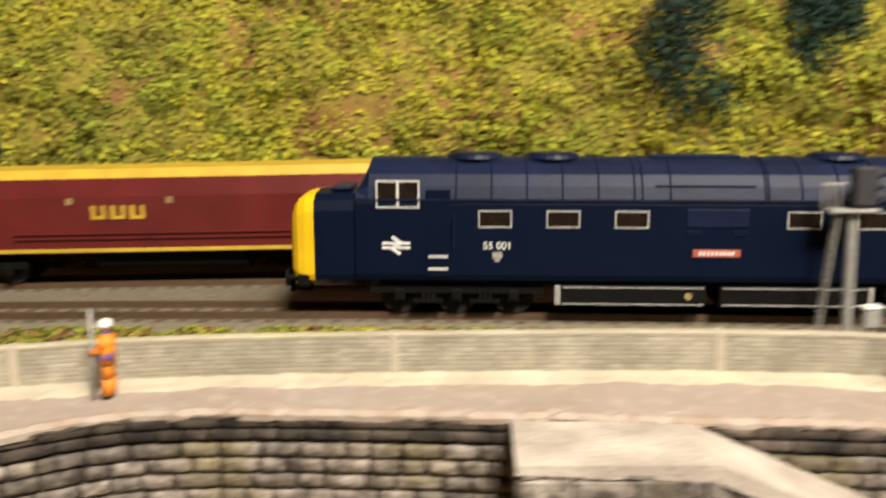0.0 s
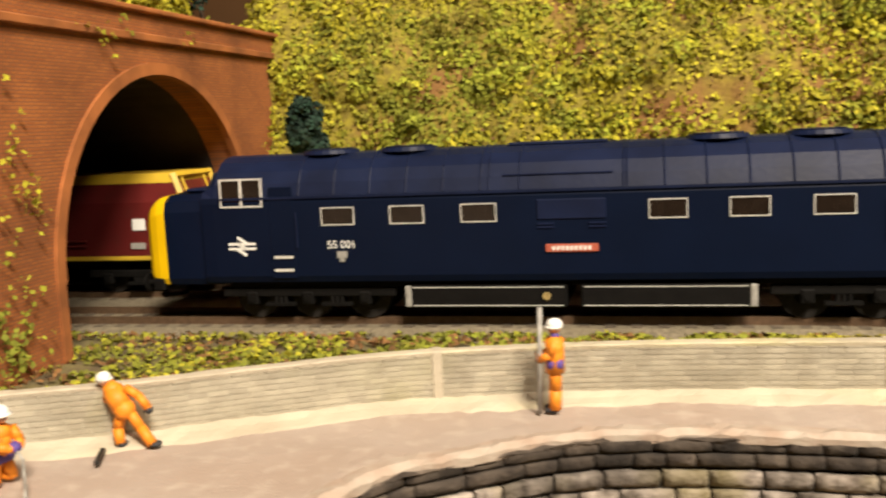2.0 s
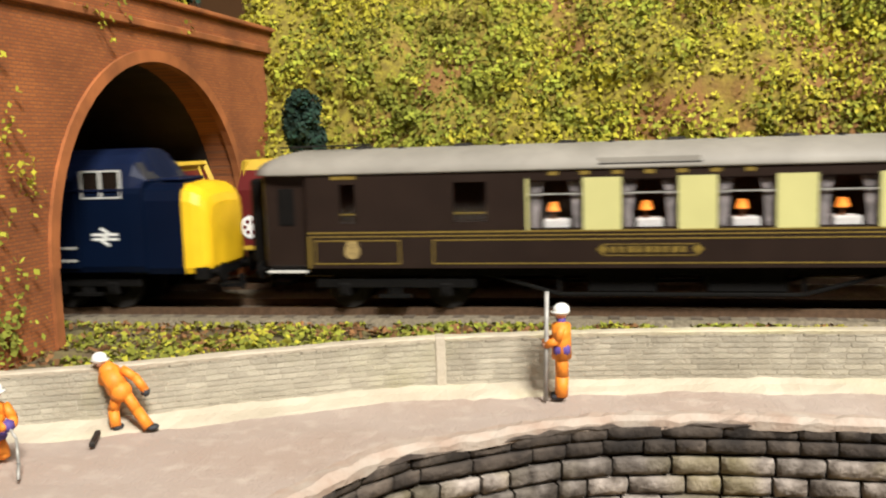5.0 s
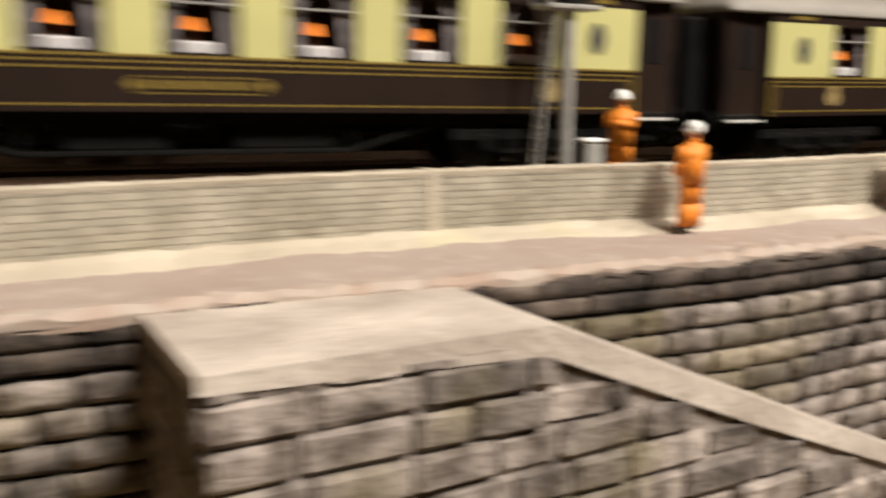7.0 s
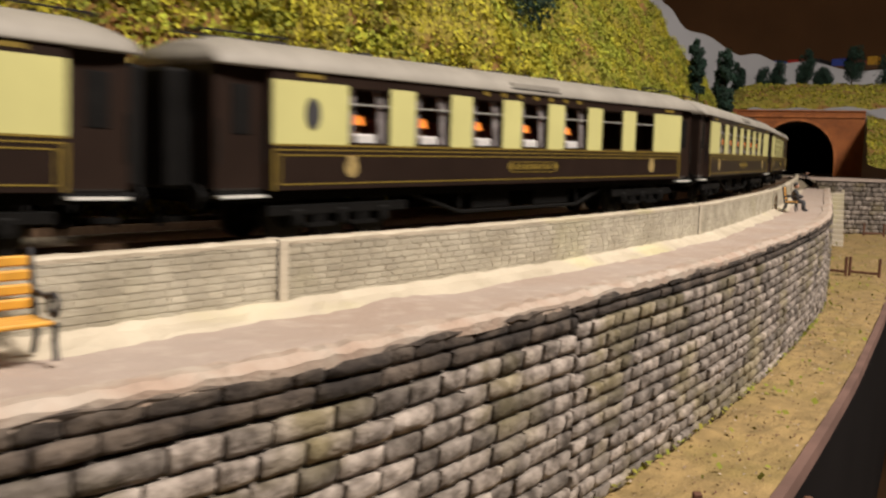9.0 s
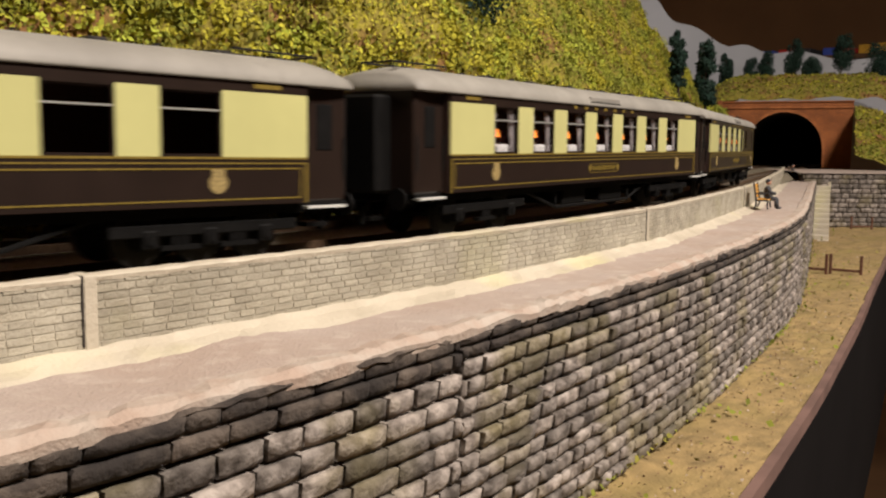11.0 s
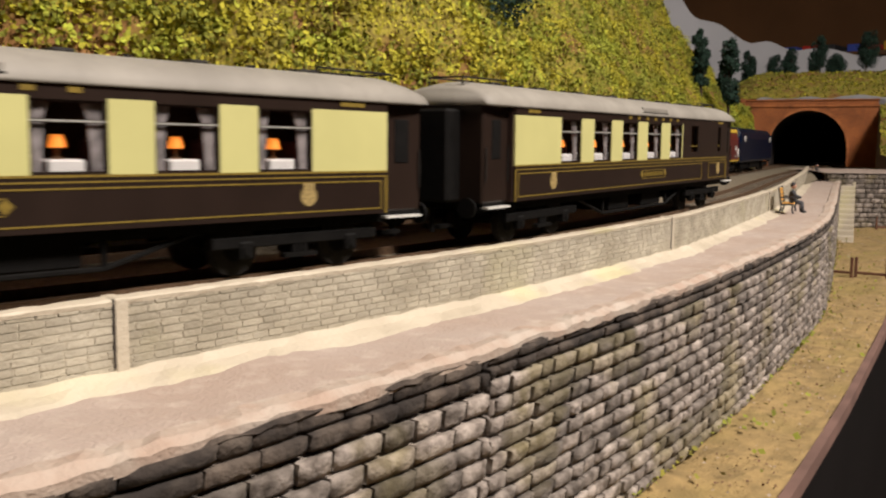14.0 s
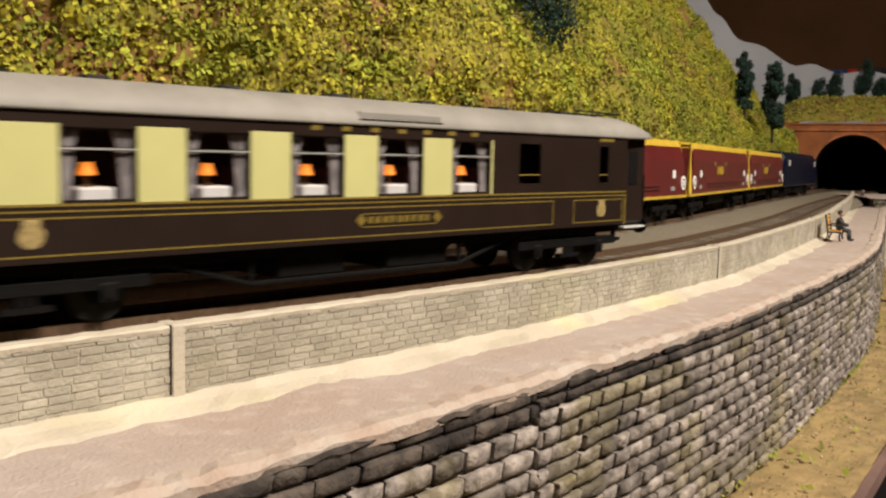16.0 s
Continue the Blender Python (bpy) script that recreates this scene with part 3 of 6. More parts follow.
def tunnel_portal(at, cy, half, spring, y0, y1, top, sign, depth):
    """A brick portal in its own (y, z) plane; sign: the way the tunnel runs in x."""
    th = thing("tunnel_portal", "orange red brick tunnel portal with stone-capped parapet", "tunnel portal", "tunnel portals", "structure", at)
    op = arch_ring(cy, half, spring)
    d = 0.012 * sign
    bm = bmesh.new()
    outer = []
    for (y, z) in op:
        t = math.atan2(z - spring, y - cy) if z > spring else (math.pi if y < cy else 0)
        if z <= spring + 1e-6:
            outer.append((y0 if y < cy else y1, z))
        else:
            ky = (y0 - cy) / math.cos(t) if math.cos(t) < -1e-6 else ((y1 - cy) / math.cos(t) if math.cos(t) > 1e-6 else 9)
            kz = (top - spring) / math.sin(t)
            k = min(abs(ky), abs(kz))
            outer.append((cy + k * math.cos(t), spring + k * math.sin(t)))
    a0 = [bm.verts.new((0, y, z)) for y, z in op]
    b0 = [bm.verts.new((0, y, z)) for y, z in outer]
    a1 = [bm.verts.new((d, y, z)) for y, z in op]
    b1 = [bm.verts.new((d, y, z)) for y, z in outer]
    for i in range(len(op) - 1):
        bm.faces.new((a0[i], a0[i + 1], b0[i + 1], b0[i]))
        bm.faces.new((a0[i], a1[i], a1[i + 1], a0[i + 1]))
        bm.faces.new((a1[i], b1[i], b1[i + 1], a1[i + 1]))
        bm.faces.new((b0[i], b0[i + 1], b1[i + 1], b1[i]))
    # corners of the upper edge
    for ya in (y0, y1):
        i = min(range(len(outer)), key=lambda q: abs(outer[q][0] - ya) + abs(outer[q][1] - top))
        b0[i].co.y, b0[i].co.z, b1[i].co.y, b1[i].co.z = ya, top, ya, top
    bmesh.ops.recalc_face_normals(bm, faces=bm.faces[:])
    part("brick_face", bm, M["brick"], th)
    # voussoir ring round the opening, a little proud
    bm = bmesh.new()
    n = len(op)
    for k in range(2, n - 3):
        for j in range(2):
            (ya, za), (yb, zb) = op[k], op[k + 1]
            if j:
                ya2, za2 = (ya + yb) / 2, (za + zb) / 2
                pa, pb = (ya2, za2), (yb, zb)
            else:
                pa, pb = (ya, za), ((ya + yb) / 2, (za + zb) / 2)
            vs = []
            for x in (-0.0010 * sign, 0.002 * sign):
                for (py, pz) in (pa, pb):
                    for g in (-0.0006, 0.0034):
                        r = math.hypot(py - cy, pz - spring)
                        q = (r + g) / r
                        vs.append(bm.verts.new((x, cy + (py - cy) * q, spring + (pz - spring) * q)))
            for f in ((0, 1, 3, 2), (4, 6, 7, 5), (0, 4, 5, 1), (2, 3, 7, 6), (0, 2, 6, 4), (1, 5, 7, 3)):
                bm.faces.new([vs[q] for q in f])
    for ys in (cy - half, cy + half):
        g = -0.0034 if ys < cy else 0.0034
        box(bm, min(-1.0 * sign, 2 * sign), max(-1.0 * sign, 2 * sign), min(ys, ys + g) * 1000, max(ys, ys + g) * 1000, GROUND_Z * 1000 - 3, spring * 1000)
    bmesh.ops.recalc_face_normals(bm, faces=bm.faces[:])
    part("arch_ring", bm, M["brick_cap"], th, "weathered brick arch ring")
    # string course, parapet and coping
    bm = bmesh.new()
    lo, hi = min(-2.0 * sign, 12 * sign), max(-2.0 * sign, 12 * sign)
    box(bm, lo, hi, y0 * 1000 - 1, y1 * 1000 + 1, top * 1000 - 1.2, top * 1000 + 1.6, 0.4)
    part("string_course", bm, M["brick_cap"], th)
    bm = bmesh.new()
    lo2, hi2 = min(0, 10 * sign), max(0, 10 * sign)
    box(bm, lo2, hi2, y0 * 1000, y1 * 1000, top * 1000 + 1.6, top * 1000 + 8.5)
    part("parapet", bm, M["brick"], th)
    bm = bmesh.new()
    box(bm, lo, hi, y0 * 1000 - 1, y1 * 1000 + 1, top * 1000 + 8.5, top * 1000 + 10.5, 0.5)
    part("coping", bm, M["brick_cap"], th, "dull red coping course")
    for ye in (y1,):
        bm = bmesh.new()
        box(bm, min(-3 * sign, 13 * sign), max(-3 * sign, 13 * sign), ye * 1000 - 3.5, ye * 1000 + 3.5, GROUND_Z * 1000 - 2, top * 1000 + 12, 0.4)
        part("pier", bm, M["brick"], th)
    # lining of the bore, near-black brown throughout
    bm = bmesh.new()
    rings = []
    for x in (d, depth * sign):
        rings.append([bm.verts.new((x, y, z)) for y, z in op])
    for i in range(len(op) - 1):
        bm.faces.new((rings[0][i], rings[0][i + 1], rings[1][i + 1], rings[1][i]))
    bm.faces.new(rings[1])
    part("bore_lining", bm, M["bore_dark"], th, "near-black brown tunnel lining")
    return th


LEFT_PORTAL = tunnel_portal(pose(-0.2245, 0.262, 0.0028, 0, 0, -3.0), 0.0632, 0.0635, 0.0283, -0.050, 0.172, 0.103, -1, 0.75)
FAR_PORTAL = tunnel_portal(pose(1.664, 0.622, 0.006, 0, 0, 17), 0.0, 0.057, 0.034, -0.098, 0.098, 0.097, 1, 0.45)


# ---- the wooded hill behind the tracks ----
HILL_LINE = by_x(offset(TRACK, 0.088), np.linspace(-0.235, 1.62, 300))


def hill_height(x):
    return float(np.interp(x, [-0.3, 1.0, 1.30, 1.36, 1.40, 1.44, 1.50, 1.56, 1.62], [0.30, 0.29, 0.28, 0.245, 0.205, 0.165, 0.118, 0.098, 0.092]))


def hill_sheet():
    n, mrows = len(HILL_LINE), 70
    t = np.gradient(HILL_LINE, axis=0)
    t /= np.linalg.norm(t, axis=1, keepdims=True)
    nor = np.stack([-t[:, 1], t[:, 0]], -1)
    P = np.zeros((n, mrows, 3))
    for i in range(n):
        x, y = HILL_LINE[i]
        H = hill_height(x)
        for j in range(mrows):
            v = j / (mrows - 1)
            z = GROUND_Z + v * H
            run = 0.022 * (v * H / 0.085) ** 0.8 + 0.42 * max(0, v * H - 0.085)
            big = 0.012 * noise.noise(Vector((x * 9, z * 12, 2.0))) + 0.009 * noise.noise(Vector((x * 30, z * 24, 5.0))) + 0.0065 * noise.noise(Vector((x * 62, z * 34, 8.0))) + 0.0034 * noise.noise(Vector((x * 110, z * 110, 1.0)))
            d = run + big * min(1.0, v * 8)
            P[i, j] = (x + nor[i, 0] * d, y + nor[i, 1] * d, z + 0.004 * noise.noise(Vector((x * 40, 3.3, z * 40))))
    faces = [(i * mrows + j, (i + 1) * mrows + j, (i + 1) * mrows + j + 1, i * mrows + j + 1) for i in range(n - 1) for j in range(mrows - 1)]
    ob = raw_mesh("hillside", P.reshape(-1, 3), faces, M["hillsoil"])
    for pl in ob.data.polygons:
        pl.use_smooth = True
    tagged(ob, "steep hillside covered in yellow green scatter over brown soil", "hillside", "", "structure")
    return P


HILL = hill_sheet()


def scatter(name, points, normals, sizes, material, label, category, rng, parent=None):
    """Small folded leaf flakes, two triangles each."""
    n = len(points)
    a = rng.normal(size=(n, 3))
    a -= 0.6 * normals * (a * normals).sum(1, keepdims=True)
    a /= np.linalg.norm(a, axis=1, keepdims=True)
    b = np.cross(a, normals + 0.45 * rng.normal(size=(n, 3)))
    b /= np.linalg.norm(b, axis=1, keepdims=True) + 1e-9
    s = sizes[:, None]
    lift = normals * s * 0.5
    p0, p1, p2, p3 = points - a * s * 0.8 + lift, points + b * s * 0.5 + lift * 1.6, points + a * s * 0.8 + lift, points - b * s * 0.5 + lift * 0.6
    V = np.stack([p0, p1, p2, p3], 1).reshape(-1, 3)
    me = bpy.data.meshes.new(name)
    me.vertices.add(4 * n)
    me.vertices.foreach_set("co", V.ravel())
    me.loops.add(6 * n)
    idx = (np.arange(n)[:, None] * 4 + np.array([0, 1, 2, 0, 2, 3])).ravel()
    me.loops.foreach_set("vertex_index", idx)
    me.polygons.add(2 * n)
    me.polygons.foreach_set("loop_start", np.arange(2 * n) * 3)
    for m in material if isinstance(material, list) else [material]:
        me.materials.append(m)
    me.update(calc_edges=True)
    me.validate()
    ob = new(name, me)
    if parent:
        ob.parent = parent
    else:
        tagged(ob, label, category, "", "stuff")
    return ob


def hill_scatter():
    rng = np.random.RandomState(11)
    n, m, _ = HILL.shape

    def sample(count):
        i = rng.randint(0, n - 1, count)
        j = np.minimum((rng.rand(count) ** 1.15 * (m - 2)).astype(int), m - 2)
        u, v = rng.rand(count, 1), rng.rand(count, 1)
        p = HILL[i, j] * (1 - u) * (1 - v) + HILL[i + 1, j] * u * (1 - v) + HILL[i, j + 1] * (1 - u) * v + HILL[i + 1, j + 1] * u * v
        nn = np.cross(HILL[i + 1, j] - HILL[i, j], HILL[i, j + 1] - HILL[i, j])
        nn /= np.linalg.norm(nn, axis=1, keepdims=True) + 1e-9
        return p, nn

    for name, mt, count, size, lab, thr, fr in (
            ("bright_hill_foliage", "leaf_a", 150000, 0.00130, "bright yellow green leaf scatter on the hillside", -0.75, 1.0),
            ("olive_hill_foliage", "leaf_b", 80000, 0.00130, "olive green leaf scatter on the hillside", -0.10, 5.0),
            ("russet_hill_litter", "leaf_c", 10000, 0.0012, "russet brown leaf litter on the hillside", 0.20, 9.0)):
        p, nn = sample(count * 2)
        keep = np.array([noise.noise(Vector((q[0] * 22 + fr, q[1] * 22, q[2] * 22))) + 0.5 * noise.noise(Vector((q[0] * 90 + fr, q[1] * 90, q[2] * 90))) > thr for q in p])
        p, nn = p[keep][:count], nn[keep][:count]
        scatter(name, p + nn * rng.uniform(0, 0.0014, (len(p), 1)), nn, size * rng.uniform(0.5, 1.5, len(p)), M[mt], lab, "foliage", rng)
    # tufts: small domes of leaves, thick in drifts with bare soil between
    for name, mt, tufts, lab, fr in (
            ("bright_hill_tufts", "leaf_a", 2600, "bright yellow green foliage tufts on the hillside", 2.0),
            ("lime_hill_tufts", "leaf_e", 2400, "lime green foliage tufts on the hillside", 6.0),
            ("olive_hill_tufts", "leaf_b", 1500, "olive green foliage tufts on the hillside", 11.0)):
        p, nn = sample(tufts * 3)
        keep = np.array([noise.noise(Vector((q[0] * 17 + fr, q[1] * 17, q[2] * 26))) + 0.6 * noise.noise(Vector((q[0] * 60 + fr, q[1] * 60, q[2] * 60))) > -0.02 for q in p])
        p, nn = p[keep][:tufts], nn[keep][:tufts]
        per = 46
        c, cn = np.repeat(p, per, 0), np.repeat(nn, per, 0)
        r = np.repeat(rng.uniform(0.0022, 0.0068, len(p)), per)[:, None]
        d = rng.normal(size=c.shape)
        d /= np.linalg.norm(d, axis=1, keepdims=True)
        d -= 1.6 * cn * np.minimum(0, (d * cn).sum(1, keepdims=True))
        d /= np.linalg.norm(d, axis=1, keepdims=True)
        scatter(name, c + d * r * np.array((1.15, 1.0, 0.85)), d, 0.00135 * rng.uniform(0.6, 1.5, len(c)), M[mt], lab, "foliage", rng)


hill_scatter()


def verge_scatter():
    rng = np.random.RandomState(4)
    for name, mt, count, lab in (("verge_moss", "leaf_a", 4500, "yellow green moss tufts on the trackside verge"), ("verge_weeds", "leaf_b", 9000, "dull green weeds on the trackside verge"), ("verge_litter", "leaf_c", 5000, "brown litter on the trackside verge")):
        x = rng.uniform(-0.34, 0.12, count * 2)
        u = rng.rand(count * 2)
        ya, yb = np.interp(x, WALL[:, 0], WALL[:, 1]) + 0.004, np.interp(x, TRACK[:, 0], TRACK[:, 1]) - 0.017
        y = ya * (1 - u) + yb * u
        keep = np.array([noise.noise(Vector((a * 70, b * 70, count * 0.001))) > -0.08 for a, b in zip(x, y)]) & (yb > ya) & (x < 0.02 + 0.1 * rng.rand(count * 2))
        p = np.stack([x, y, GROUND_Z - 0.0005 + np.array([lift(q) for q in x])], -1)[keep][:count]
        scatter(name, p, np.tile([0, 0, 1.0], (len(p), 1)), 0.0011 * rng.uniform(0.5, 1.6, len(p)), M[mt], lab, "moss", rng)


verge_scatter()


# ---- trains ----
def curve_pose(c, s, s0):
    k = arc_length(c)
    k = k - np.interp(s0, c[:, 0], k)
    return np.interp(s, k, c[:, 0]), np.interp(s, k, c[:, 1])


def vehicle_pose(c, s, base=0.075):
    xa, ya = curve_pose(c, s - base, 0.0)
    xb, yb = curve_pose(c, s + base, 0.0)
    return pose((xa + xb) / 2, (ya + yb) / 2, RAIL_Z + (lift(xa) + lift(xb)) / 2, 0, math.degrees(math.atan2(lift(xa) - lift(xb), 2 * base)), math.degrees(math.atan2(yb - ya, xb - xa)))


def wheelset(parent, x, r, name="wheelset"):
    bm = bmesh.new()
    for y in (-8.2, 8.2):
        rod(bm, (x, y - 1.2, r), (x, y + 1.2, r), r, 20)
        rod(bm, (x, y - 0.4 + (-1.2 if y < 0 else 1.2), r), (x, y + 0.4 + (-1.2 if y < 0 else 1.2), r), r * 0.45, 12, mi=1)
    rod(bm, (x, -8, r), (x, 8, r), 0.9, 8)
    return part(name, bm, [M["gunmetal"], M["black"]], parent)


def bogie(parent, x, axles, r, half, yw=12.5):
    b = part("bogie", _bogie_frame(x, axles, r, half, yw), M["black"], parent, "black bogie frame with springs")
    for a in axles:
        wheelset(b, x + a, r)
    return b


def _bogie_frame(x, axles, r, half, yw):
    bm = bmesh.new()
    for sgn in (-1, 1):
        y0, y1 = sorted((sgn * yw, sgn * (yw + 1.8)))
        box(bm, x - half, x + half, y0, y1, r + 0.6, r + 3.4, 0.3)
        for a in axles:
            box(bm, x + a - 1.9, x + a + 1.9, min(y0, y0 - 0.4), y1 + 0.5, r - 2.0, r + 2.2, 0.4)
            rod(bm, (x + a, y0 - 0.8, r), (x + a, y1 + 0.8, r), 1.1, 10)
        for a, b2 in zip(axles, axles[1:]):
            m = (a + b2) / 2
            for q in (-1.6, 0, 1.6):
                rod(bm, (x + m + q, sgn * (yw + 1), r - 1.6), (x + m + q, sgn * (yw + 1), r + 2.2), 0.75, 8)
            box(bm, x + m - 5, x + m + 5, y0 - 0.2, y1 + 0.2, r - 2.4, r - 1.4)
    box(bm, x - 6, x + 6, -yw, yw, r + 1, r + 4)
    return bm


def buffers(parent, x, sgn, z=13.5):
    for y in (-11.5, 11.5):
        bm = bmesh.new()
        rod(bm, (x, y, z), (x + sgn * 4.5, y, z), 1.1, 10)
        rod(bm, (x + sgn * 4.5, y, z), (x + sgn * 5.3, y, z), 3.0, 16)
        part("buffer", bm, M["black"], parent)
    bm = bmesh.new()
    box(bm, x - 1, x + sgn * 6 if sgn > 0 else x + 1, -3, 3, 6.0, 7.2) if sgn > 0 else box(bm, x - 6, x + 1, -3, 3, 6.0, 7.2)
    rod(bm, (x + sgn * 6, 0, 5), (x + sgn * 6, 0, 10), 0.9, 8)
    part("coupling_hook", bm, M["black"], parent)


def text_mesh(body, size, material, parent, m, name="lettering", label=""):
    cu = bpy.data.curves.new(name, "FONT")
    cu.body, cu.size, cu.extrude, cu.align_x, cu.align_y = body, size, 0.00003, "CENTER", "CENTER"
    ob = new(name, cu)
    dg = bpy.context.evaluated_depsgraph_get()
    me = bpy.data.meshes.new_from_object(ob.evaluated_get(dg))
    bpy.data.objects.remove(ob)
    me.materials.clear()
    me.materials.append(material)
    o2 = new(name, me)
    o2.parent = parent
    o2.matrix_basis = m
    if label:
        o2["label"] = label
    return o2


def facing(side, x, z, y=17.55):
    """A pose in millimetres on the side face: side -1 is y negative."""
    if side < 0:
        return Matrix.Translation((x * .001, -y * .001, z * .001)) @ Matrix.Rotation(radians(90), 4, "X")
    return Matrix.Translation((x * .001, y * .001, z * .001)) @ Matrix.Rotation(radians(180), 4, "Z") @ Matrix.Rotation(radians(90), 4, "X")


def frame_ring(bm, x0, x1, z0, z1, y, t, d, side, r=0.0):
    """A rectangular window surround on a side face."""
    ya, yb = sorted((side * y, side * (y + d)))
    box(bm, x0 - t, x1 + t, ya, yb, z1, z1 + t)
    box(bm, x0 - t, x1 + t, ya, yb, z0 - t, z0)
    box(bm, x0 - t, x0, ya, yb, z0, z1)
    box(bm, x1, x1 + t, ya, yb, z0, z1)


def diesel_locomotive():
    """A long-nosed twin-cab diesel; x runs along it, half length 137 mm."""
    H = 137.0
    th = thing("diesel_locomotive", "dark blue model diesel locomotive with yellow nose ends", "locomotive")
    prof = [(-16.7, 13), (-17.5, 15), (-17.5, 38.2), (-17.0, 40.0), (-15.6, 44.0), (-13.2, 47.6), (-9.5, 50.6), (-5, 52.2), (0, 52.7), (5, 52.2), (9.5, 50.6), (13.2, 47.6), (15.6, 44.0), (17.0, 40.0), (17.5, 38.2), (17.5, 15), (16.7, 13)]
    bm = bmesh.new()
    L = H - 26.5
    loft(bm, [[(x, y, z) for y, z in prof] for x in (-L, L)])
    for e in (-1, 1):
        top = [(y * (1.0 if z < 40 else 0.97), z if z < 43.5 else 43.5 + (z - 43.5) * 0.80) for y, z in prof]
        loft(bm, [[(e * L, y, z) for y, z in prof], [(e * (L + 2.2), y, z) for y, z in prof], [(e * (L + 6.5), y * 0.985, min(z, 42.0)) for y, z in prof]])
    for f in bm.faces:
        c = f.calc_center_median()
        if c.z > 0.0392:
            f.material_index = 1
    body = part("body", bm, [M["blue"], M["blue_roof"]], th)
    # rain gutter
    bm = bmesh.new()
    for s in (-1, 1):
        ya, yb = sorted((s * 17.2, s * 17.9))
        box(bm, -L, L, ya, yb, 39.2, 39.9)
    part("gutter", bm, M["blue_roof"], body)
    # roof ribs, panels, fans
    bm = bmesh.new()
    for s in (-1, 1):
        for x in [-84 + 11.5 * i for i in range(7)] + [84 - 11.5 * i for i in range(7)] + [-24, 16]:
            for (ya, za), (yb, zb) in zip(prof[3:8], prof[4:9]):
                rod(bm, (x, s * ya * 1.003, za + 0.1), (x, s * yb * 1.003, zb + 0.1), 0.30, 5)
        for x0, x1 in ((-20, 12),):
            rod(bm, (x0, s * 15.75, 44.2), (x1, s * 15.75, 44.2), 0.3, 5)
    part("roof_rib", bm, M["blue_roof"], body)
    for x in (-78, -52, 12 + 30, 70):
        bm = bmesh.new()
        rod(bm, (x, 0, 52.2), (x, 0, 53.4), 9.5, 24, 8.8)
        rod(bm, (x, 0, 53.4), (x, 0, 53.8), 7.5, 24)
        part("roof_fan", bm, M["blue_roof"], body)
    bm = bmesh.new()
    box(bm, -20, 10, -4, 4, 52.2, 53.3, 0.4)
    part("exhaust_panel", bm, M["blue_roof"], body)
    # noses
    for e in (-1, 1):
        nose = []
        for x, wy, zt, zb in ((0, 16.2, 42.0, 12.2), (19.5, 16.0, 41.6, 12.2), (22.6, 15.6, 41.0, 12.3), (25.0, 14.8, 39.6, 12.6), (26.6, 13.4, 37.4, 13.2), (27.4, 11.8, 34.8, 14.2)):
            pr = [(-wy + 0.8, zb), (-wy, zb + 2), (-wy, zt - 6), (-wy * 0.93, zt - 2.6), (-wy * 0.72, zt - 0.7), (0, zt), (wy * 0.72, zt - 0.7), (wy * 0.93, zt - 2.6), (wy, zt - 6), (wy, zb + 2), (wy - 0.8, zb)]
            nose.append([(e * (H - 26.4 + x * (0.99 if e > 0 else 1.05)), y, z) for y, z in pr])
        bm = bmesh.new()
        loft(bm, nose[:2])
        part("nose", bm, M["blue"], th, smooth=False)
        bm = bmesh.new()
        loft(bm, nose[1:])
        part("nose_end", bm, M["yellow"], th, "bright yellow nose end")
        bm = bmesh.new()
        box(bm, e * (H - 14) - 3.5, e * (H - 14) + 3.5, -9, 9, 41.6, 42.8, 0.5)
        part("nose_vent", bm, M["blue_roof"], th)
        # windscreen
        bm = bmesh.new()
        for s in (-1, 1):
            ya, yb = sorted((s * 1.0, s * 13.0))
            vs = box(bm, -0.3, 0.3, ya, yb, -3.2, 3.2, 0.2)
            bmesh.ops.transform(bm, matrix=Matrix.Translation((e * (L + 4.55) * .001, 0, .0452)) @ Matrix.Rotation(radians(-28 * e), 4, "Y"), verts=vs)
        part("windscreen", bm, M["dark"], body, "dark cab windscreen")
        # lamps and horns on the nose end
        bm = bmesh.new()
        for y in (-7, 7):
            rod(bm, (e * (H - 1.2), y, 21), (e * (H + 0.4), y, 21), 1.5, 12)
        rod(bm, (e * (H - 0.5), 0, 29), (e * (H + 0.6), 0, 29), 2.0, 12)
        for y in (-11, 11, 4):
            box(bm, e * (H - 2) - 1.5, e * (H - 2) + 1.5, y - 1, y + 1, 16.5, 18.5, 0.3)
        part("nose_fittings", bm, M["orange"], th, "orange and steel hoses on the nose")
        bm = bmesh.new()
        box(bm, e * (H - 2) - 2, e * (H - 2) + 2, -16, 16, 10.2, 14.2, 0.4)
        part("buffer_beam", bm, M["black"], th)
        buffers(th, e * (H - 1), e, 12.4)
    for s in (-1, 1):
        # cab windows, doors, body windows
        for e in (-1, 1):
            xw = e * (H - 34.0)
            bm = bmesh.new()
            frame_ring(bm, xw - 6.6, xw + 6.6, 37.4, 45.4, 16.9, 0.5, 0.75, s)
            ya, yb = sorted((s * 16.9, s * 17.65))
            box(bm, xw - 0.4, xw + 0.4, ya, yb, 37.4, 45.4)
            cw = part("cab_window", bm, M["silver"], body, "silver-framed cab side window")
            bm = bmesh.new()
            ya, yb = sorted((s * 15.6, s * 17.35))
            box(bm, xw - 6.6, xw + 6.6, ya, yb, 37.4, 45.4)
            part("pane", bm, M["cabglass"], cw)
            xd = e * (H - 47.2)
            bm = bmesh.new()
            ya, yb = sorted((s * 17.2, s * 17.62))
            box(bm, xd - 4, xd + 4, ya, yb, 14.2, 43.0, 0.2)
            dr = part("cab_door", bm, M["blue"], body)
            bm = bmesh.new()
            ya, yb = sorted((s * 17.5, s * 17.9))
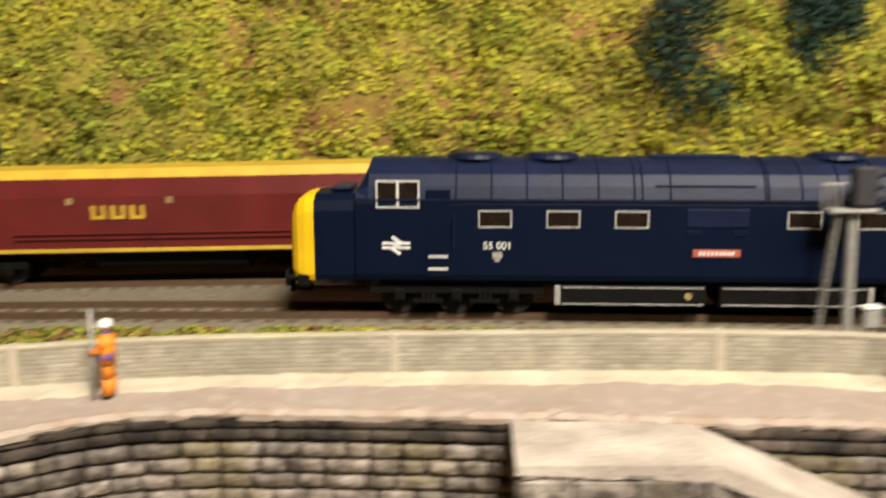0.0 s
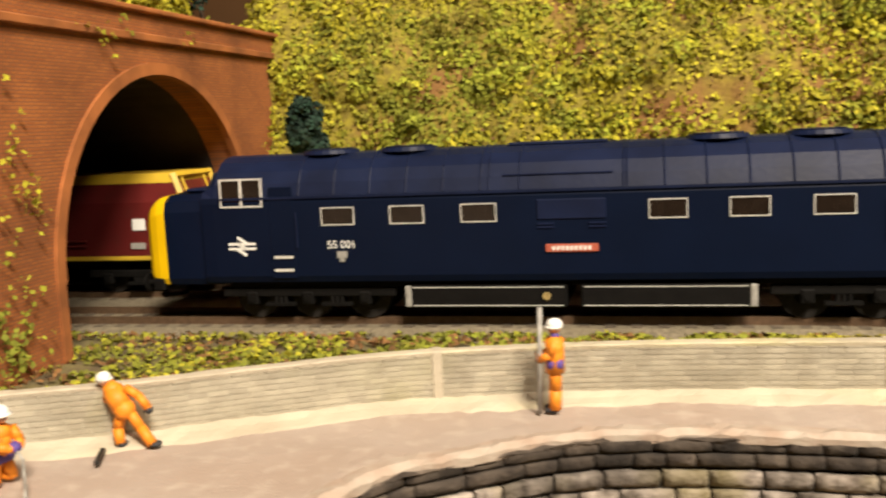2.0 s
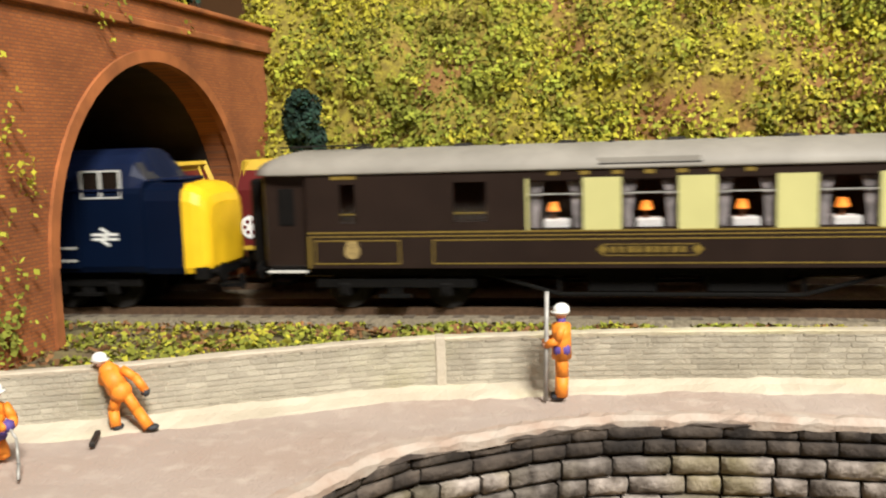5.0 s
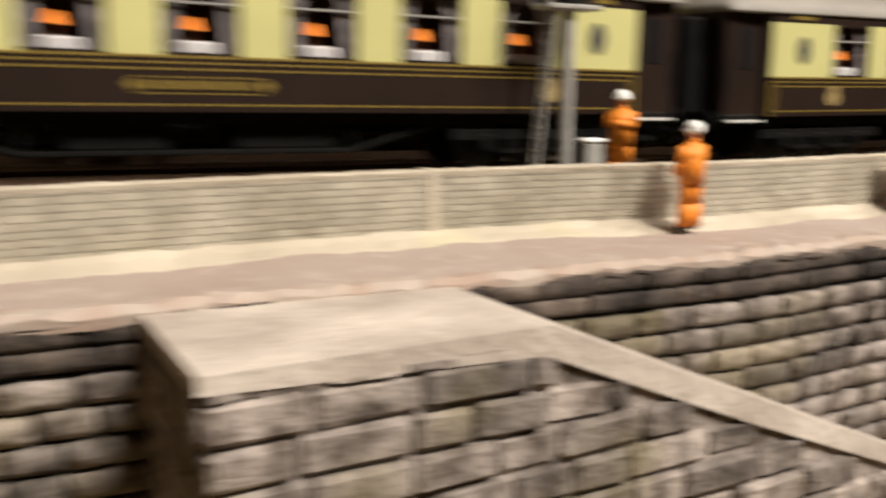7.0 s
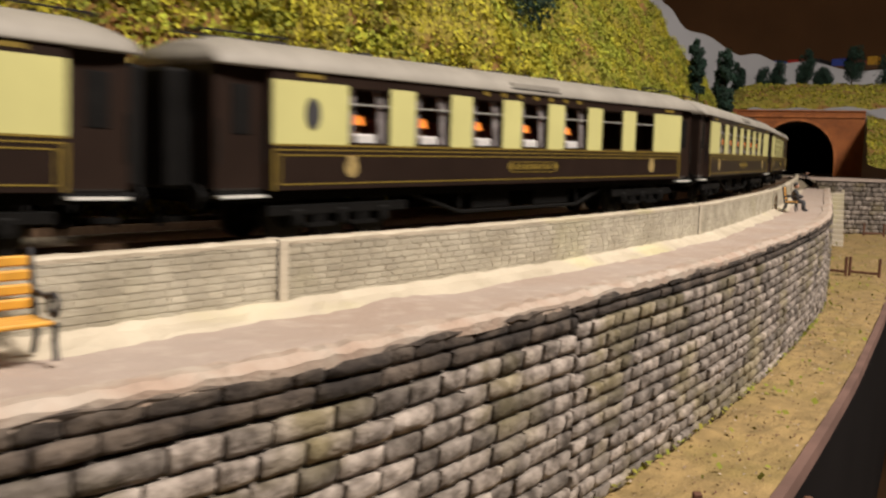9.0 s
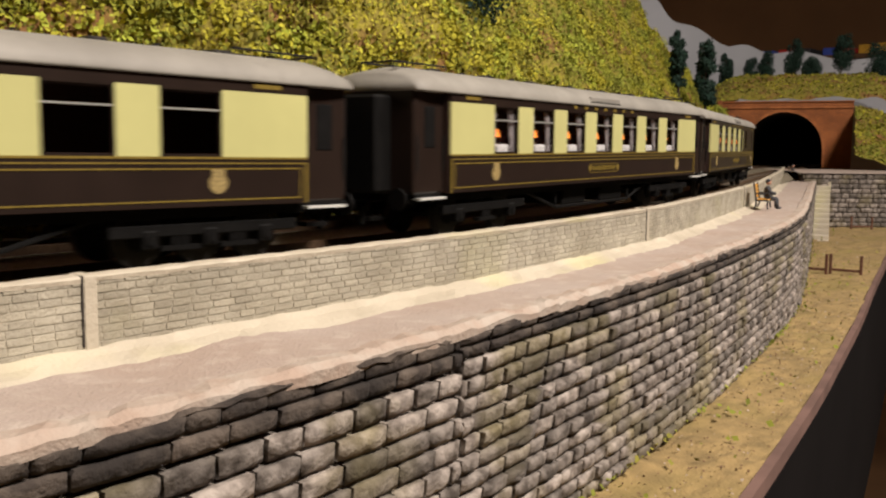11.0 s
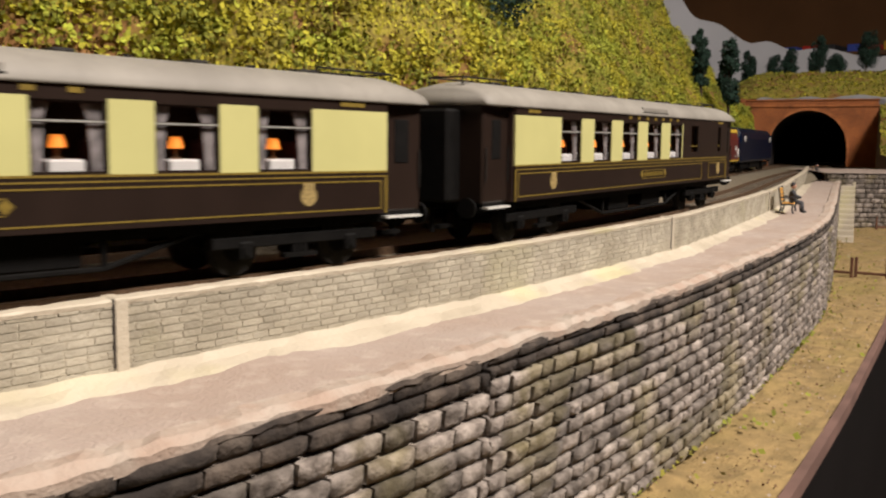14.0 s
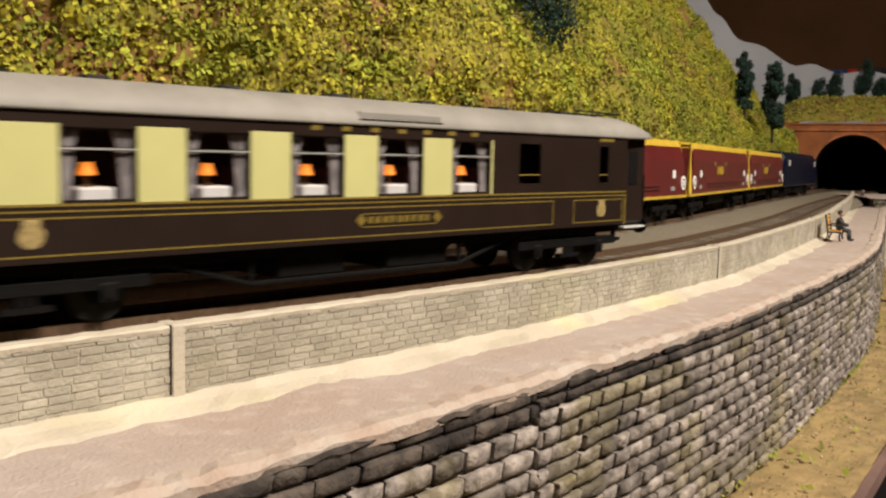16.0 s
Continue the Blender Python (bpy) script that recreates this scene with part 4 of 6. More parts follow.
            for z in (16.5, 20.6):
                box(bm, xd - 3.2, xd + 3.2, ya, yb, z, z + 0.8)
            part("step", bm, M["silver"], dr, "bright footstep edge")
            bm = bmesh.new()
            rod(bm, (xd + e * -5.0, s * 18.1, 24), (xd + e * -5.0, s * 18.1, 35), 0.3, 6)
            part("handrail", bm, M["blue_roof"], dr)
        for x in (-71.3, -49.3, -27.3, 27.3, 49.3, 71.3):
            bm = bmesh.new()
            frame_ring(bm, x - 5.1, x + 5.1, 31.0, 36.0, 17.3, 0.28, 0.5, s)
            wf = part("side_window", bm, M["silver"], body, "silver-framed body side window")
            bm = bmesh.new()
            ya, yb = sorted((s * 16.9, s * 17.62))
            box(bm, x - 5.1, x + 5.1, ya, yb, 31.0, 36.0)
            part("pane", bm, M["cabglass"], wf)
        bm = bmesh.new()
        ya, yb = sorted((s * 17.2, s * 17.9))
        box(bm, -10, 10, ya, yb, 31.0, 37.0, 0.3)
        part("grille", bm, M["blue_roof"], body, "blue louvred air intake")
        bm = bmesh.new()
        for x in (-7.5, 7.5):
            for z in (28.6, 29.6):
                box(bm, x - 2.4, x + 2.4, ya, yb, z, z + 0.5)
        part("louvre", bm, M["blue_roof"], body)
        bm = bmesh.new()
        ya, yb = sorted((s * 17.3, s * 18.0))
        box(bm, -7.6, 7.6, ya, yb, 21.4, 23.8, 0.2)
        npl = part("nameplate", bm, M["red"], body, "red and silver nameplate")
        bm = bmesh.new()
        for i in range(9):
            box(bm, -5.6 + i * 1.3, -4.9 + i * 1.3, s * 18.05 - 0.08, s * 18.05 + 0.08, 22.0, 23.3)
        part("raised_letters", bm, M["white"], npl)
        # double-arrow emblem, drawn with plain bars
        for e in (-1, 1):
            bm = bmesh.new()
            xe, ze = e * (H - 33.4), 24.6
            for z in (ze - 0.75, ze + 0.75):
                vs = box(bm, xe - 4.6, xe + 4.6, s * 17.62 - 0.1, s * 17.62 + 0.1, z - 0.38, z + 0.38)
            for q, zz in ((1, 1), (-1, -1)):
                vs = box(bm, -1.9, 1.9, -0.1, 0.1, -0.42, 0.42)
                bmesh.ops.transform(bm, matrix=Matrix.Translation(((xe + q * 0.2) * .001, s * .01762, (ze + zz * 1.85) * .001)) @ Matrix.Rotation(radians(32 * q * zz), 4, "Y"), verts=vs)
                vs = box(bm, -1.7, 1.7, -0.1, 0.1, -0.42, 0.42)
                bmesh.ops.transform(bm, matrix=Matrix.Translation(((xe + q * 0.3) * .001, s * .01762, (ze) * .001)) @ Matrix.Rotation(radians(32), 4, "Y"), verts=vs)
            part("emblem", bm, M["white"], body, "white emblem of plain bars")
        xn = -70.5 if s < 0 else 70.5
        text_mesh("55 001", 0.0034, M["white"], body, facing(s, xn, 24.6, 17.68), "running_number", "white running number")
        bm = bmesh.new()
        box(bm, xn - 1.6, xn + 1.6, s * 17.65 - 0.12, s * 17.65 + 0.12, 20.6, 22.6)
        box(bm, xn - 0.8, xn + 0.8, s * 17.65 - 0.12, s * 17.65 + 0.12, 19.4, 20.6)
        part("crest", bm, M["grey_post"], body, "small pale crest")
    # underframe: tanks and bogies
    bm = bmesh.new()
    box(bm, -110, 110, -14, 14, 11, 13.4)
    part("underframe", bm, M["black"], th)
    for x0, x1 in ((-50, -2), (2, 50)):
        bm = bmesh.new()
        box(bm, x0, x1, -15.6, 15.6, 4.4, 11.6, 0.5)
        tank = part("fuel_tank", bm, M["black"], th)
        for s in (-1, 1):
            for z in (5.0, 10.6):
                bm = bmesh.new()
                box(bm, x0 + 1, x1 - 1, *sorted((s * 15.5, s * 15.8)), z, z + 0.22)
                part("tank_edging", bm, M["silver"], tank, "bright tank edging")
            if x0 < 0:
                bm = bmesh.new()
                rod(bm, (-8, s * 15.4, 8.0), (-8, s * 16.2, 8.0), 1.2, 12)
                part("filler_cap", bm, M["gold_pale"], tank, "pale round filler cap")
            bm = bmesh.new()
            box(bm, *((x0 - 1.6, x0 + 0.4) if x0 < 0 else (x1 - 0.4, x1 + 1.6)), *sorted((s * 14, s * 15.8)), 4.6, 11.2, 0.3)
            part("tank_end", bm, M["grey_post"], tank, "dull grey tank end")
    for x in (-84, 84):
        bogie(th, x, (-19, 0, 19), 7.2, 29)
    return th


def pullman_coach(kind, flip=1):
    """A brown and cream dining coach. kind: 'oval_both', 'oval_one', 'parlour', 'brake' or 'brake_oval'; flip -1 turns its ends round."""
    brake = kind.startswith("brake")
    th = thing("pullman_coach", "umber brown and cream model dining coach with lit table lamps" if not brake else "umber brown and cream model brake coach with lit table lamps", "railway coach", "dining coaches of the train")
    H = 126.0
    B = 110.0
    W = 17.3
    z0, zw, zc, zg = 13.6, 24.4, 39.6, 42.4
    if brake:
        wins = [34.4, 8.0, -18.2, -44.5, -70.8]
        doors = [(59.5, 5.5), (97, 3.0)]
        ovals = [-96] if kind == "brake_oval" else []
        cream = (-B, 43)
    else:
        wins = [-77.4 + 25.8 * i for i in range(7)]
        doors = []
        ovals = {"oval_both": [-97.5, 97.5], "oval_one": [-97.5], "parlour": []}[kind]
        cream = (-B, B)
    f = flip
    wins = [w * f for w in wins]
    doors = [(d * f, w) for d, w in doors]
    ovals = [o * f for o in ovals]
    cream = tuple(sorted((cream[0] * f, cream[1] * f)))
    hw = 7.8
    zb, zt = 24.9, 39.0
    # floor, ends, bulkheads
    bm = bmesh.new()
    box(bm, -B, B, -W + 0.6, W - 0.6, z0, z0 + 1.6)
    for x in (-B, B):
        box(bm, x - 0.6, x + 0.6, -W + 0.7, W - 0.7, z0, zg)
    fl = part("body_frame", bm, M["interior"], th)
    bm = bmesh.new()
    box(bm, -B, B, -0.4, 0.4, z0 + 1.6, zg)
    part("corridor_partition", bm, M["interior"], th)
    for s in (-1, 1):
        ya, yb = sorted((s * (W - 0.7), s * W))
        bm = bmesh.new()
        box(bm, -B, B, ya, yb, z0, zw)
        lp = part("lower_panel", bm, M["umber"], th)
        bm = bmesh.new()
        box(bm, -B, B, ya, yb, zc, zg)
        lb = part("letterboard", bm, M["umber"], th)
        # pillars between the windows
        edges = sorted([(w - hw, w + hw) for w in wins] + [(d - w2, d + w2) for d, w2 in doors])
        spans, p = [], -B
        for e0, e1 in edges:
            spans.append((p, e0))
            p = e1
        spans.append((p, B))
        for a0, a1 in spans:
            pieces = [(a0, a1)]
            if brake and a0 < (43 * f) < a1:
                pieces = [(a0, 43 * f), (43 * f, a1)]
            for p0, p1 in pieces:
                mid = (p0 + p1) / 2
                bm = bmesh.new()
                box(bm, p0, p1, ya, yb, zw, zc)
                part("side_panel", bm, M["cream"] if cream[0] <= mid <= cream[1] else M["umber"], th, "cream painted panel" if cream[0] <= mid <= cream[1] else "")
        for w in wins:
            bm = bmesh.new()
            box(bm, w - hw, w + hw, ya, yb, zw, zb)
            box(bm, w - hw, w + hw, ya, yb, zt, zc)
            frame_ring(bm, w - hw + 0.5, w + hw - 0.5, zb + 0.4, zt - 0.4, W - 0.9, 0.5, 0.6, s)
            wf = part("window_frame", bm, M["umber"], th)
            bm = bmesh.new()
            box(bm, w - hw, w + hw, *sorted((s * (W - 0.8), s * (W - 0.3))), zt - 4.2, zt - 3.8)
            part("transom", bm, M["grey_post"], wf, "thin bright transom bar")
            bm = bmesh.new()
            box(bm, w - hw + 0.4, w + hw - 0.4, *sorted((s * (W - 1.0), s * (W - 0.8))), zb + 0.3, zt - 0.3)
            part("pane", bm, M["glass"], wf)
            dim = kind == "oval_one" and w * f > 45
            if not dim:
                for q in (-1, 1):
                    bm = bmesh.new()
                    for k in range(4):
                        xa = w + q * (hw - 0.9 - k * 0.75)
                        rod(bm, (xa, s * (W - 1.8), zt - 4.4), (w + q * (hw - 0.9 - k * 0.62), s * (W - 1.7), zb + 4.6), 0.46, 6, 0.34)
                        rod(bm, (w + q * (hw - 0.9 - k * 0.62), s * (W - 1.7), zb + 4.6), (w + q * (hw - 0.8 - k * 0.55), s * (W - 1.7), zb - 0.3), 0.34, 6, 0.42)
                        rod(bm, (xa - q * 0.3 * k, s * (W - 1.9), zt - 0.4), (xa, s * (W - 1.9), zt - 3.6), 0.4, 6)
                    part("curtain", bm, M["curtain"], wf, "pale grey net curtain tied at the side")
                bm = bmesh.new()
                box(bm, w - 3.7, w + 3.7, *sorted((s * 8.0, s * (W - 1.3))), zb - 1.5, zb + 2.7, 0.4)
                tb = part("table", bm, M["cloth"], wf, "table under a white cloth")
                bm = bmesh.new()
                rod(bm, (w - 0.9, s * 13.4, zb + 2.6), (w - 0.9, s * 13.4, zb + 3.2), 1.1, 10)
                rod(bm, (w - 0.9, s * 13.4, zb + 3.0), (w - 0.9, s * 13.4, zb + 5.4), 0.42, 6)
                part("lamp_stem", bm, M["wood_dark"], tb, "dark brass lamp stem")
                bm = bmesh.new()
                rod(bm, (w - 0.9, s * 13.4, zb + 5.0), (w - 0.9, s * 13.4, zb + 7.5), 1.75, 14, 1.15)
                part("lampshade", bm, M["lamp"], tb, "small lit orange lampshade")
                bm = bmesh.new()
                for q in (-1, 1):
                    box(bm, w + q * 9.6 - 1.3, w + q * 9.6 + 1.3, *sorted((s * 2.5, s * (W - 6.5))), z0 + 1.6, zb + 7, 0.8)
                part("seat", bm, M["seat"], wf)
        for d, w2 in doors:
            bm = bmesh.new()
            box(bm, d - w2, d + w2, ya, yb, zw, zw + 3)
            box(bm, d - w2, d + w2, ya, yb, zt, zc)
            box(bm, d - w2, d - w2 + 0.6, ya, yb, zw + 2.9, zt + 0.1)
            box(bm, d + w2 - 0.6, d + w2, ya, yb, zw + 2.9, zt + 0.1)
            ddr = part("luggage_door", bm, M["umber"], th)
            bm = bmesh.new()
            box(bm, d - w2, d + w2, *sorted((s * (W - 1.0), s * (W - 0.8))), zw + 3, zt)
            part("pane", bm, M["glass"], ddr)
            bm = bmesh.new()
            for z in (zw + 5.5,):
                rod(bm, (d - w2 + .5, s * (W - 0.4), z), (d + w2 - .5, s * (W - 0.4), z), 0.22, 6)
            part("bar", bm, M["gold"], ddr)
        for o in ovals:
            bm = bmesh.new()
            vs = rod(bm, (o, s * (W - 0.2), 32), (o, s * (W + 0.25), 32), 2.4, 20)
            for v in vs:
                v.co.z = 0.032 + (v.co.z - 0.032) * 1.6
            part("oval_window", bm, M["dark"], th, "dark oval lavatory window")
        # lining and lettering on the lower panel
        yl = sorted((s * W, s * (W + 0.14)))

        def line(x0, x1, z, t=0.35):
            bm = bmesh.new()
            box(bm, x0, x1, *yl, z, z + t)
            part("gold_line", bm, M["gold"], lp, "thin gold lining")

        line(-B, B, zw - 0.25, 0.5)
        line(-B, B, zw - 1.35, 0.35)
        line(-B, B, zg - 0.5, 0.3)
        panels = [(-B + 2, B - 2)] if not brake else ([(-B + 2, 71), (81, B - 2)] if f > 0 else [(-B + 2, -81), (-71, B - 2)])
        for x0, x1 in panels:
            for z in (zw - 2.6, z0 + 1.2):
                line(x0, x1, z)
            for x in (x0, x1 - 0.35):
                line(x, x + 0.4, z0 + 1.55, zw - 2.6 - z0 - 1.55)
        for x in (-B, B - 0.8):
            line(x, x + 0.8, z0, zw - 1.35 - z0)
        rng = random.Random(7)
        for xc in (-84 * f, 84 * f) if not brake else (-84 * f, 96 * f):
            bm = bmesh.new()
            vs = rod(bm, (xc, s * W, 18.8), (xc, s * (W + 0.2), 18.8), 2.5, 10)
            box(bm, xc - 1.7, xc + 1.7, *sorted((s * W, s * (W + 0.25))), 19.2, 22.0, 0.3)
            part("crest", bm, M["gold_pale"], lp, "pale gold crest")
        xm = 0 if not brake else 8 * f
        bm = bmesh.new()
        bars(bm, xm, s * (W + 0.15), 18.9, 22, 1.7, 9, rng)
        for q in (-1, 1):
            vs = box(bm, -1.1, 1.1, *sorted((s * W, s * (W + .2))), -1.1, 1.1)
            bmesh.ops.transform(bm, matrix=Matrix.Translation(((xm + q * 13.2) * .001, 0, .0189)) @ Matrix.Rotation(radians(45), 4, "Y"), verts=vs)
        for z in (17.2, 20.4):
            box(bm, xm - 13, xm + 13, *sorted((s * W, s * (W + .14))), z - 0.12, z + 0.12)
        part("name_lettering", bm, M["gold"], lp, "gold name lettering in plain bars")
        bm = bmesh.new()
        for i in range(7):
            xx = xm - 27 + i * 9
            box(bm, xx - 1.4, xx + 1.4, *sorted((s * W, s * (W + .14))), 40.4, 41.6)
        for xx in (-98, 98):
            box(bm, xx - 4, xx + 4, *sorted((s * W, s * (W + .14))), 40.5, 41.5)
        tagged(part("letterboard_lettering", bm, M["gold"], lb, "gold lettering in plain bars"), kind="stuff")
    # roof
    rp = [(-W - 0.5, 41.9), (-W - 0.5, 42.6)] + [(-(W + 0.2) * math.cos(math.pi * i / 16), 42.6 + 6.9 * math.sin(math.pi * i / 16) ** 0.9) for i in range(1, 16)] + [(W + 0.5, 42.6), (W + 0.5, 41.9)]
    bm = bmesh.new()
    loft(bm, [[(x, y * k, 42.4 + (z - 42.4) * h) for y, z in rp] for x, k, h in ((-H, 0.93, 0.62), (-H + 4, 0.965, 0.84), (-H + 10, 1, 1), (H - 10, 1, 1), (H - 4, 0.965, 0.84), (H, 0.93, 0.62))])
    rf = part("roof", bm, M["roof"], th, "grey arched roof", True)
    for x in [-96, -64, -32, 0, 32, 64, 96]:
        bm = bmesh.new()
        box(bm, x - 2.8, x + 2.8, -3, 3, 48.8, 50.3, 0.6)
        part("roof_vent", bm, M["gunmetal"], rf)
        bm = bmesh.new()
        rod(bm, (x + 13, -4, 48.5), (x + 13, -4, 49.9), 1.1, 8)
        part("roof_stub", bm, M["gunmetal"], rf)
    for e in (-1, 1):
        bm = bmesh.new()
        for y in (-6, 6):
            rod(bm, (e * 122, y, 46.5), (e * 122, y, 50.5), 0.3, 5)
            rod(bm, (e * 96, y, 48.6), (e * 96, y, 50.7), 0.3, 5)
            rod(bm, (e * 122, y, 50.5), (e * 96, y, 50.7), 0.3, 5)
        rod(bm, (e * 122, -6, 50.5), (e * 122, 6, 50.5), 0.3, 5)
        part("roof_rail", bm, M["gunmetal"], rf)
    for s in (-1, 1):
        bm = bmesh.new()
        box(bm, xm - 14, xm + 14, *sorted((s * 16.0, s * 17.4)), 43.6, 45.4, 0.3)
        part("destination_board", bm, M["roof"], rf)
        bm = bmesh.new()
        box(bm, xm - 14.2, xm + 14.2, *sorted((s * 16.4, s * 17.6)), 43.1, 43.6)
        part("board_bracket", bm, M["gunmetal"], rf)
    # vestibules with inset doors and gangway
    for e in (-1, 1):
        bm = bmesh.new()
        x0, x1 = sorted((e * B, e * (H - 1)))
        box(bm, x0, x1, -W + 2.4, W - 2.4, z0, 43.0, 0.6)
        vb = part("vestibule", bm, M["umber"], th)
        for s in (-1, 1):
            bm = bmesh.new()
            ya, yb = sorted((s * (W - 2.5), s * (W - 2.2)))
            box(bm, (x0 + x1) / 2 - 2.6, (x0 + x1) / 2 + 2.6, ya, yb, 26.5, 38.0, 0.2)
            part("door_window", bm, M["black"], vb, "dark door window")
            bm = bmesh.new()
            for xx in (x0 + 1, x1 - 1):
                rod(bm, (xx, s * (W - 1.9), 20), (xx, s * (W - 1.9), 30), 0.25, 5)
            part("handrail", bm, M["gunmetal"], vb, "dark steel handrails")
            bm = bmesh.new()
            box(bm, x0 + 1, x1 - 1, *sorted((s * (W - 3.5), s * (W - 0.9))), 12.0, 12.6)
            part("footstep", bm, M["silver"], vb, "bright footstep edge")
        bm = bmesh.new()
        xa, xb = sorted((e * (H - 1), e * (H + 6.5)))
        box(bm, xa, xb, -7.5, 7.5, 14, 41, 0.8)
        part("gangway", bm, M["black"], vb, "black corridor gangway")
        buffers(th, e * (H - 3), e, 12.4)
    # underframe, trusses and bogies
    bm = bmesh.new()
    box(bm, -H + 4, H - 4, -12.4, 12.4, 11.4, 13.5)
    part("underframe", bm, M["black"], th)
    for s in (-1, 1):
        bm = bmesh.new()
        box(bm, -H + 2, H - 2, *sorted((s * 12.6, s * 14.4)), 11.0, 13.55)
        part("solebar", bm, M["black"], th)
    for s in (-1, 1):
        bm = bmesh.new()
        y = s * 13.2
        for a, b2 in (((-58, y, 12), (-34, y, 5.2)), ((-34, y, 5.2), (34, y, 5.2)), ((34, y, 5.2), (58, y, 12)), ((-34, y, 12), (-34, y, 5)), ((34, y, 12), (34, y, 5))):
            rod(bm, a, b2, 0.6, 6)
        part("truss_rod", bm, M["black"], th)
    for x0, x1 in ((-26, -6), (8, 30)):
        bm = bmesh.new()
        box(bm, x0, x1, -12.4, 12.4, 5.6, 11.6, 0.5)
        part("battery_box", bm, M["black"], th)
    for x in (-84, 84):
        bogie(th, x, (-15.5, 0, 15.5) if kind in ("oval_one", "oval_both") else (-16, 16), 6.4, 25)
    return th


def hopper_wagon():
    """A maroon bogie hopper with sloping ends and yellow edges; half length 111 mm."""
    H = 111.0
    th = thing("hopper_wagon", "maroon model hopper wagon with yellow top and sill", "railway wagon", "hopper wagons of the standing train")
    bm = bmesh.new()
    a0, a1, b0, b1 = -H + 1.5, H - 1.5, -H + 4.0, H - 9.5
    lo = [(a0, -17, 15.5), (a1, -17, 15.5), (a1, 17, 15.5), (a0, 17, 15.5)]
    mi = [(b0, -17.3, 36), (b1, -17.3, 36), (b1, 17.3, 36), (b0, 17.3, 36)]
    c0, c1 = -H + 5.5, H - 12.5
    hi = [(c0, -15.5, 43.4), (c1, -15.5, 43.4), (c1, 15.5, 43.4), (c0, 15.5, 43.4)]
    loft(bm, [lo, mi, hi])
    body = part("hopper_body", bm, M["maroon"], th)
    bm = bmesh.new()
    loft(bm, [[(c0, -15.7, 43.2), (c1, -15.7, 43.2), (c1, 15.7, 43.2), (c0, 15.7, 43.2)], [(c0 + 2.5, -14.2, 46.8), (c1 - 2, -14.2, 46.8), (c1 - 2, 14.2, 46.8), (c0 + 2.5, 14.2, 46.8)]])
    part("top_band", bm, M["wagon_yellow"], body, "yellow top band")
    for e in (-1, 1):
        up = H - 13.0 if e > 0 else H - 7.0
        bm = bmesh.new()
        for s in (-1, 1):
            rod(bm, (e * (H - 0.9), s * 15.8, 15.5), (e * up, s * 14.4, 46.5), 1.5, 4)
            rod(bm, (e * (H - 0.9), s * 9.5, 15.5), (e * up, s * 8.8, 46.5), 0.6, 6)
        rod(bm, (e * (H - 1.4), -16.6, 17), (e * (H - 1.4), 16.6, 17), 0.8, 6)
        rod(bm, (e * (up + 0.4), -15.0, 45.6), (e * (up + 0.4), 15.0, 45.6), 1.4, 4)
        part("end_frame", bm, M["wagon_yellow"], body, "yellow end framing")
    bm = bmesh.new()
    box(bm, -H, H, -17.0, 17.0, 13.7, 15.6, 0.3)
    sill = part("sill", bm, M["wagon_yellow"], th, "yellow side sill")
    rng = random.Random(3)
    for s in (-1, 1):
        bm = bmesh.new()
        for z in (19.5, 21.5):
            rod(bm, (-H * 0.55, s * 17.6, z), (H * 0.55, s * 17.6, z), 0.4, 5)
        part("side_rail", bm, M["maroon"], body)
        for e in (-1, 1):
            xd = e * (H - 8.5)
            bm = bmesh.new()
            rod(bm, (xd, s * 17.0, 22.4), (xd, s * 17.6, 22.4), 4.2, 20)
            disc = part("brake_wheel", bm, M["white"], th, "white brake handwheel disc")
            bm = bmesh.new()
            for k in range(6):
                a = k * math.pi / 3
                rod(bm, (xd + 2.2 * math.cos(a), s * 17.5, 22.4 + 2.2 * math.sin(a)), (xd + 2.2 * math.cos(a), s * 17.72, 22.4 + 2.2 * math.sin(a)), 0.75, 8)
            part("slot", bm, M["maroon"], disc)
            bm = bmesh.new()
            box(bm, e * (H - 27) - 2.6, e * (H - 27) + 2.6, *sorted((s * 17.2, s * 17.6)), 25.5, 29.8)
            part("data_panel", bm, M["white"], body, "white data panel")
            bm = bmesh.new()
            box(bm, e * (H - 28) - 3, e * (H - 28) + 3, *sorted((s * 17.0, s * 17.5)), 18.3, 20.6)
            part("label_plate", bm, M["grey_post"], body)
            bm = bmesh.new()
            box(bm, -18 + e * 20 - 1.2, -18 + e * 20 + 1.2, *sorted((s * 17.25, s * 17.55)), 33.2, 35.6)
            part("hatch_label", bm, M["gold_pale"], body)
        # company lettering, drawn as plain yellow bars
        yy = sorted((s * 17.28, s * 17.5))
        for x0 in (-29.5, -21.6, -13.8):
            for xa, xb, zz in ((0, 1.7, 32.6), (4.2, 5.6, 32.6), (1.72, 4.18, 28.4)):
                bm = bmesh.new()
                box(bm, x0 + xa, x0 + xb, *yy, 27.2, zz)
                part("emblem_bar", bm, M["wagon_yellow"], body, "dull yellow emblem bar")
    for e in (-1, 1):
        buffers(th, e * (H - 2), e, 13.0)
    bm = bmesh.new()
    box(bm, -H + 4, H - 4, -10, 10, 10.5, 13.4)
    box(bm, -32, 32, -12, 12, 6.0, 14.4, 2.0)
    part("underframe", bm, M["black"], th)
    for x in (-80, 80):
        bogie(th, x, (-13, 13), 6.2, 21)
    return th


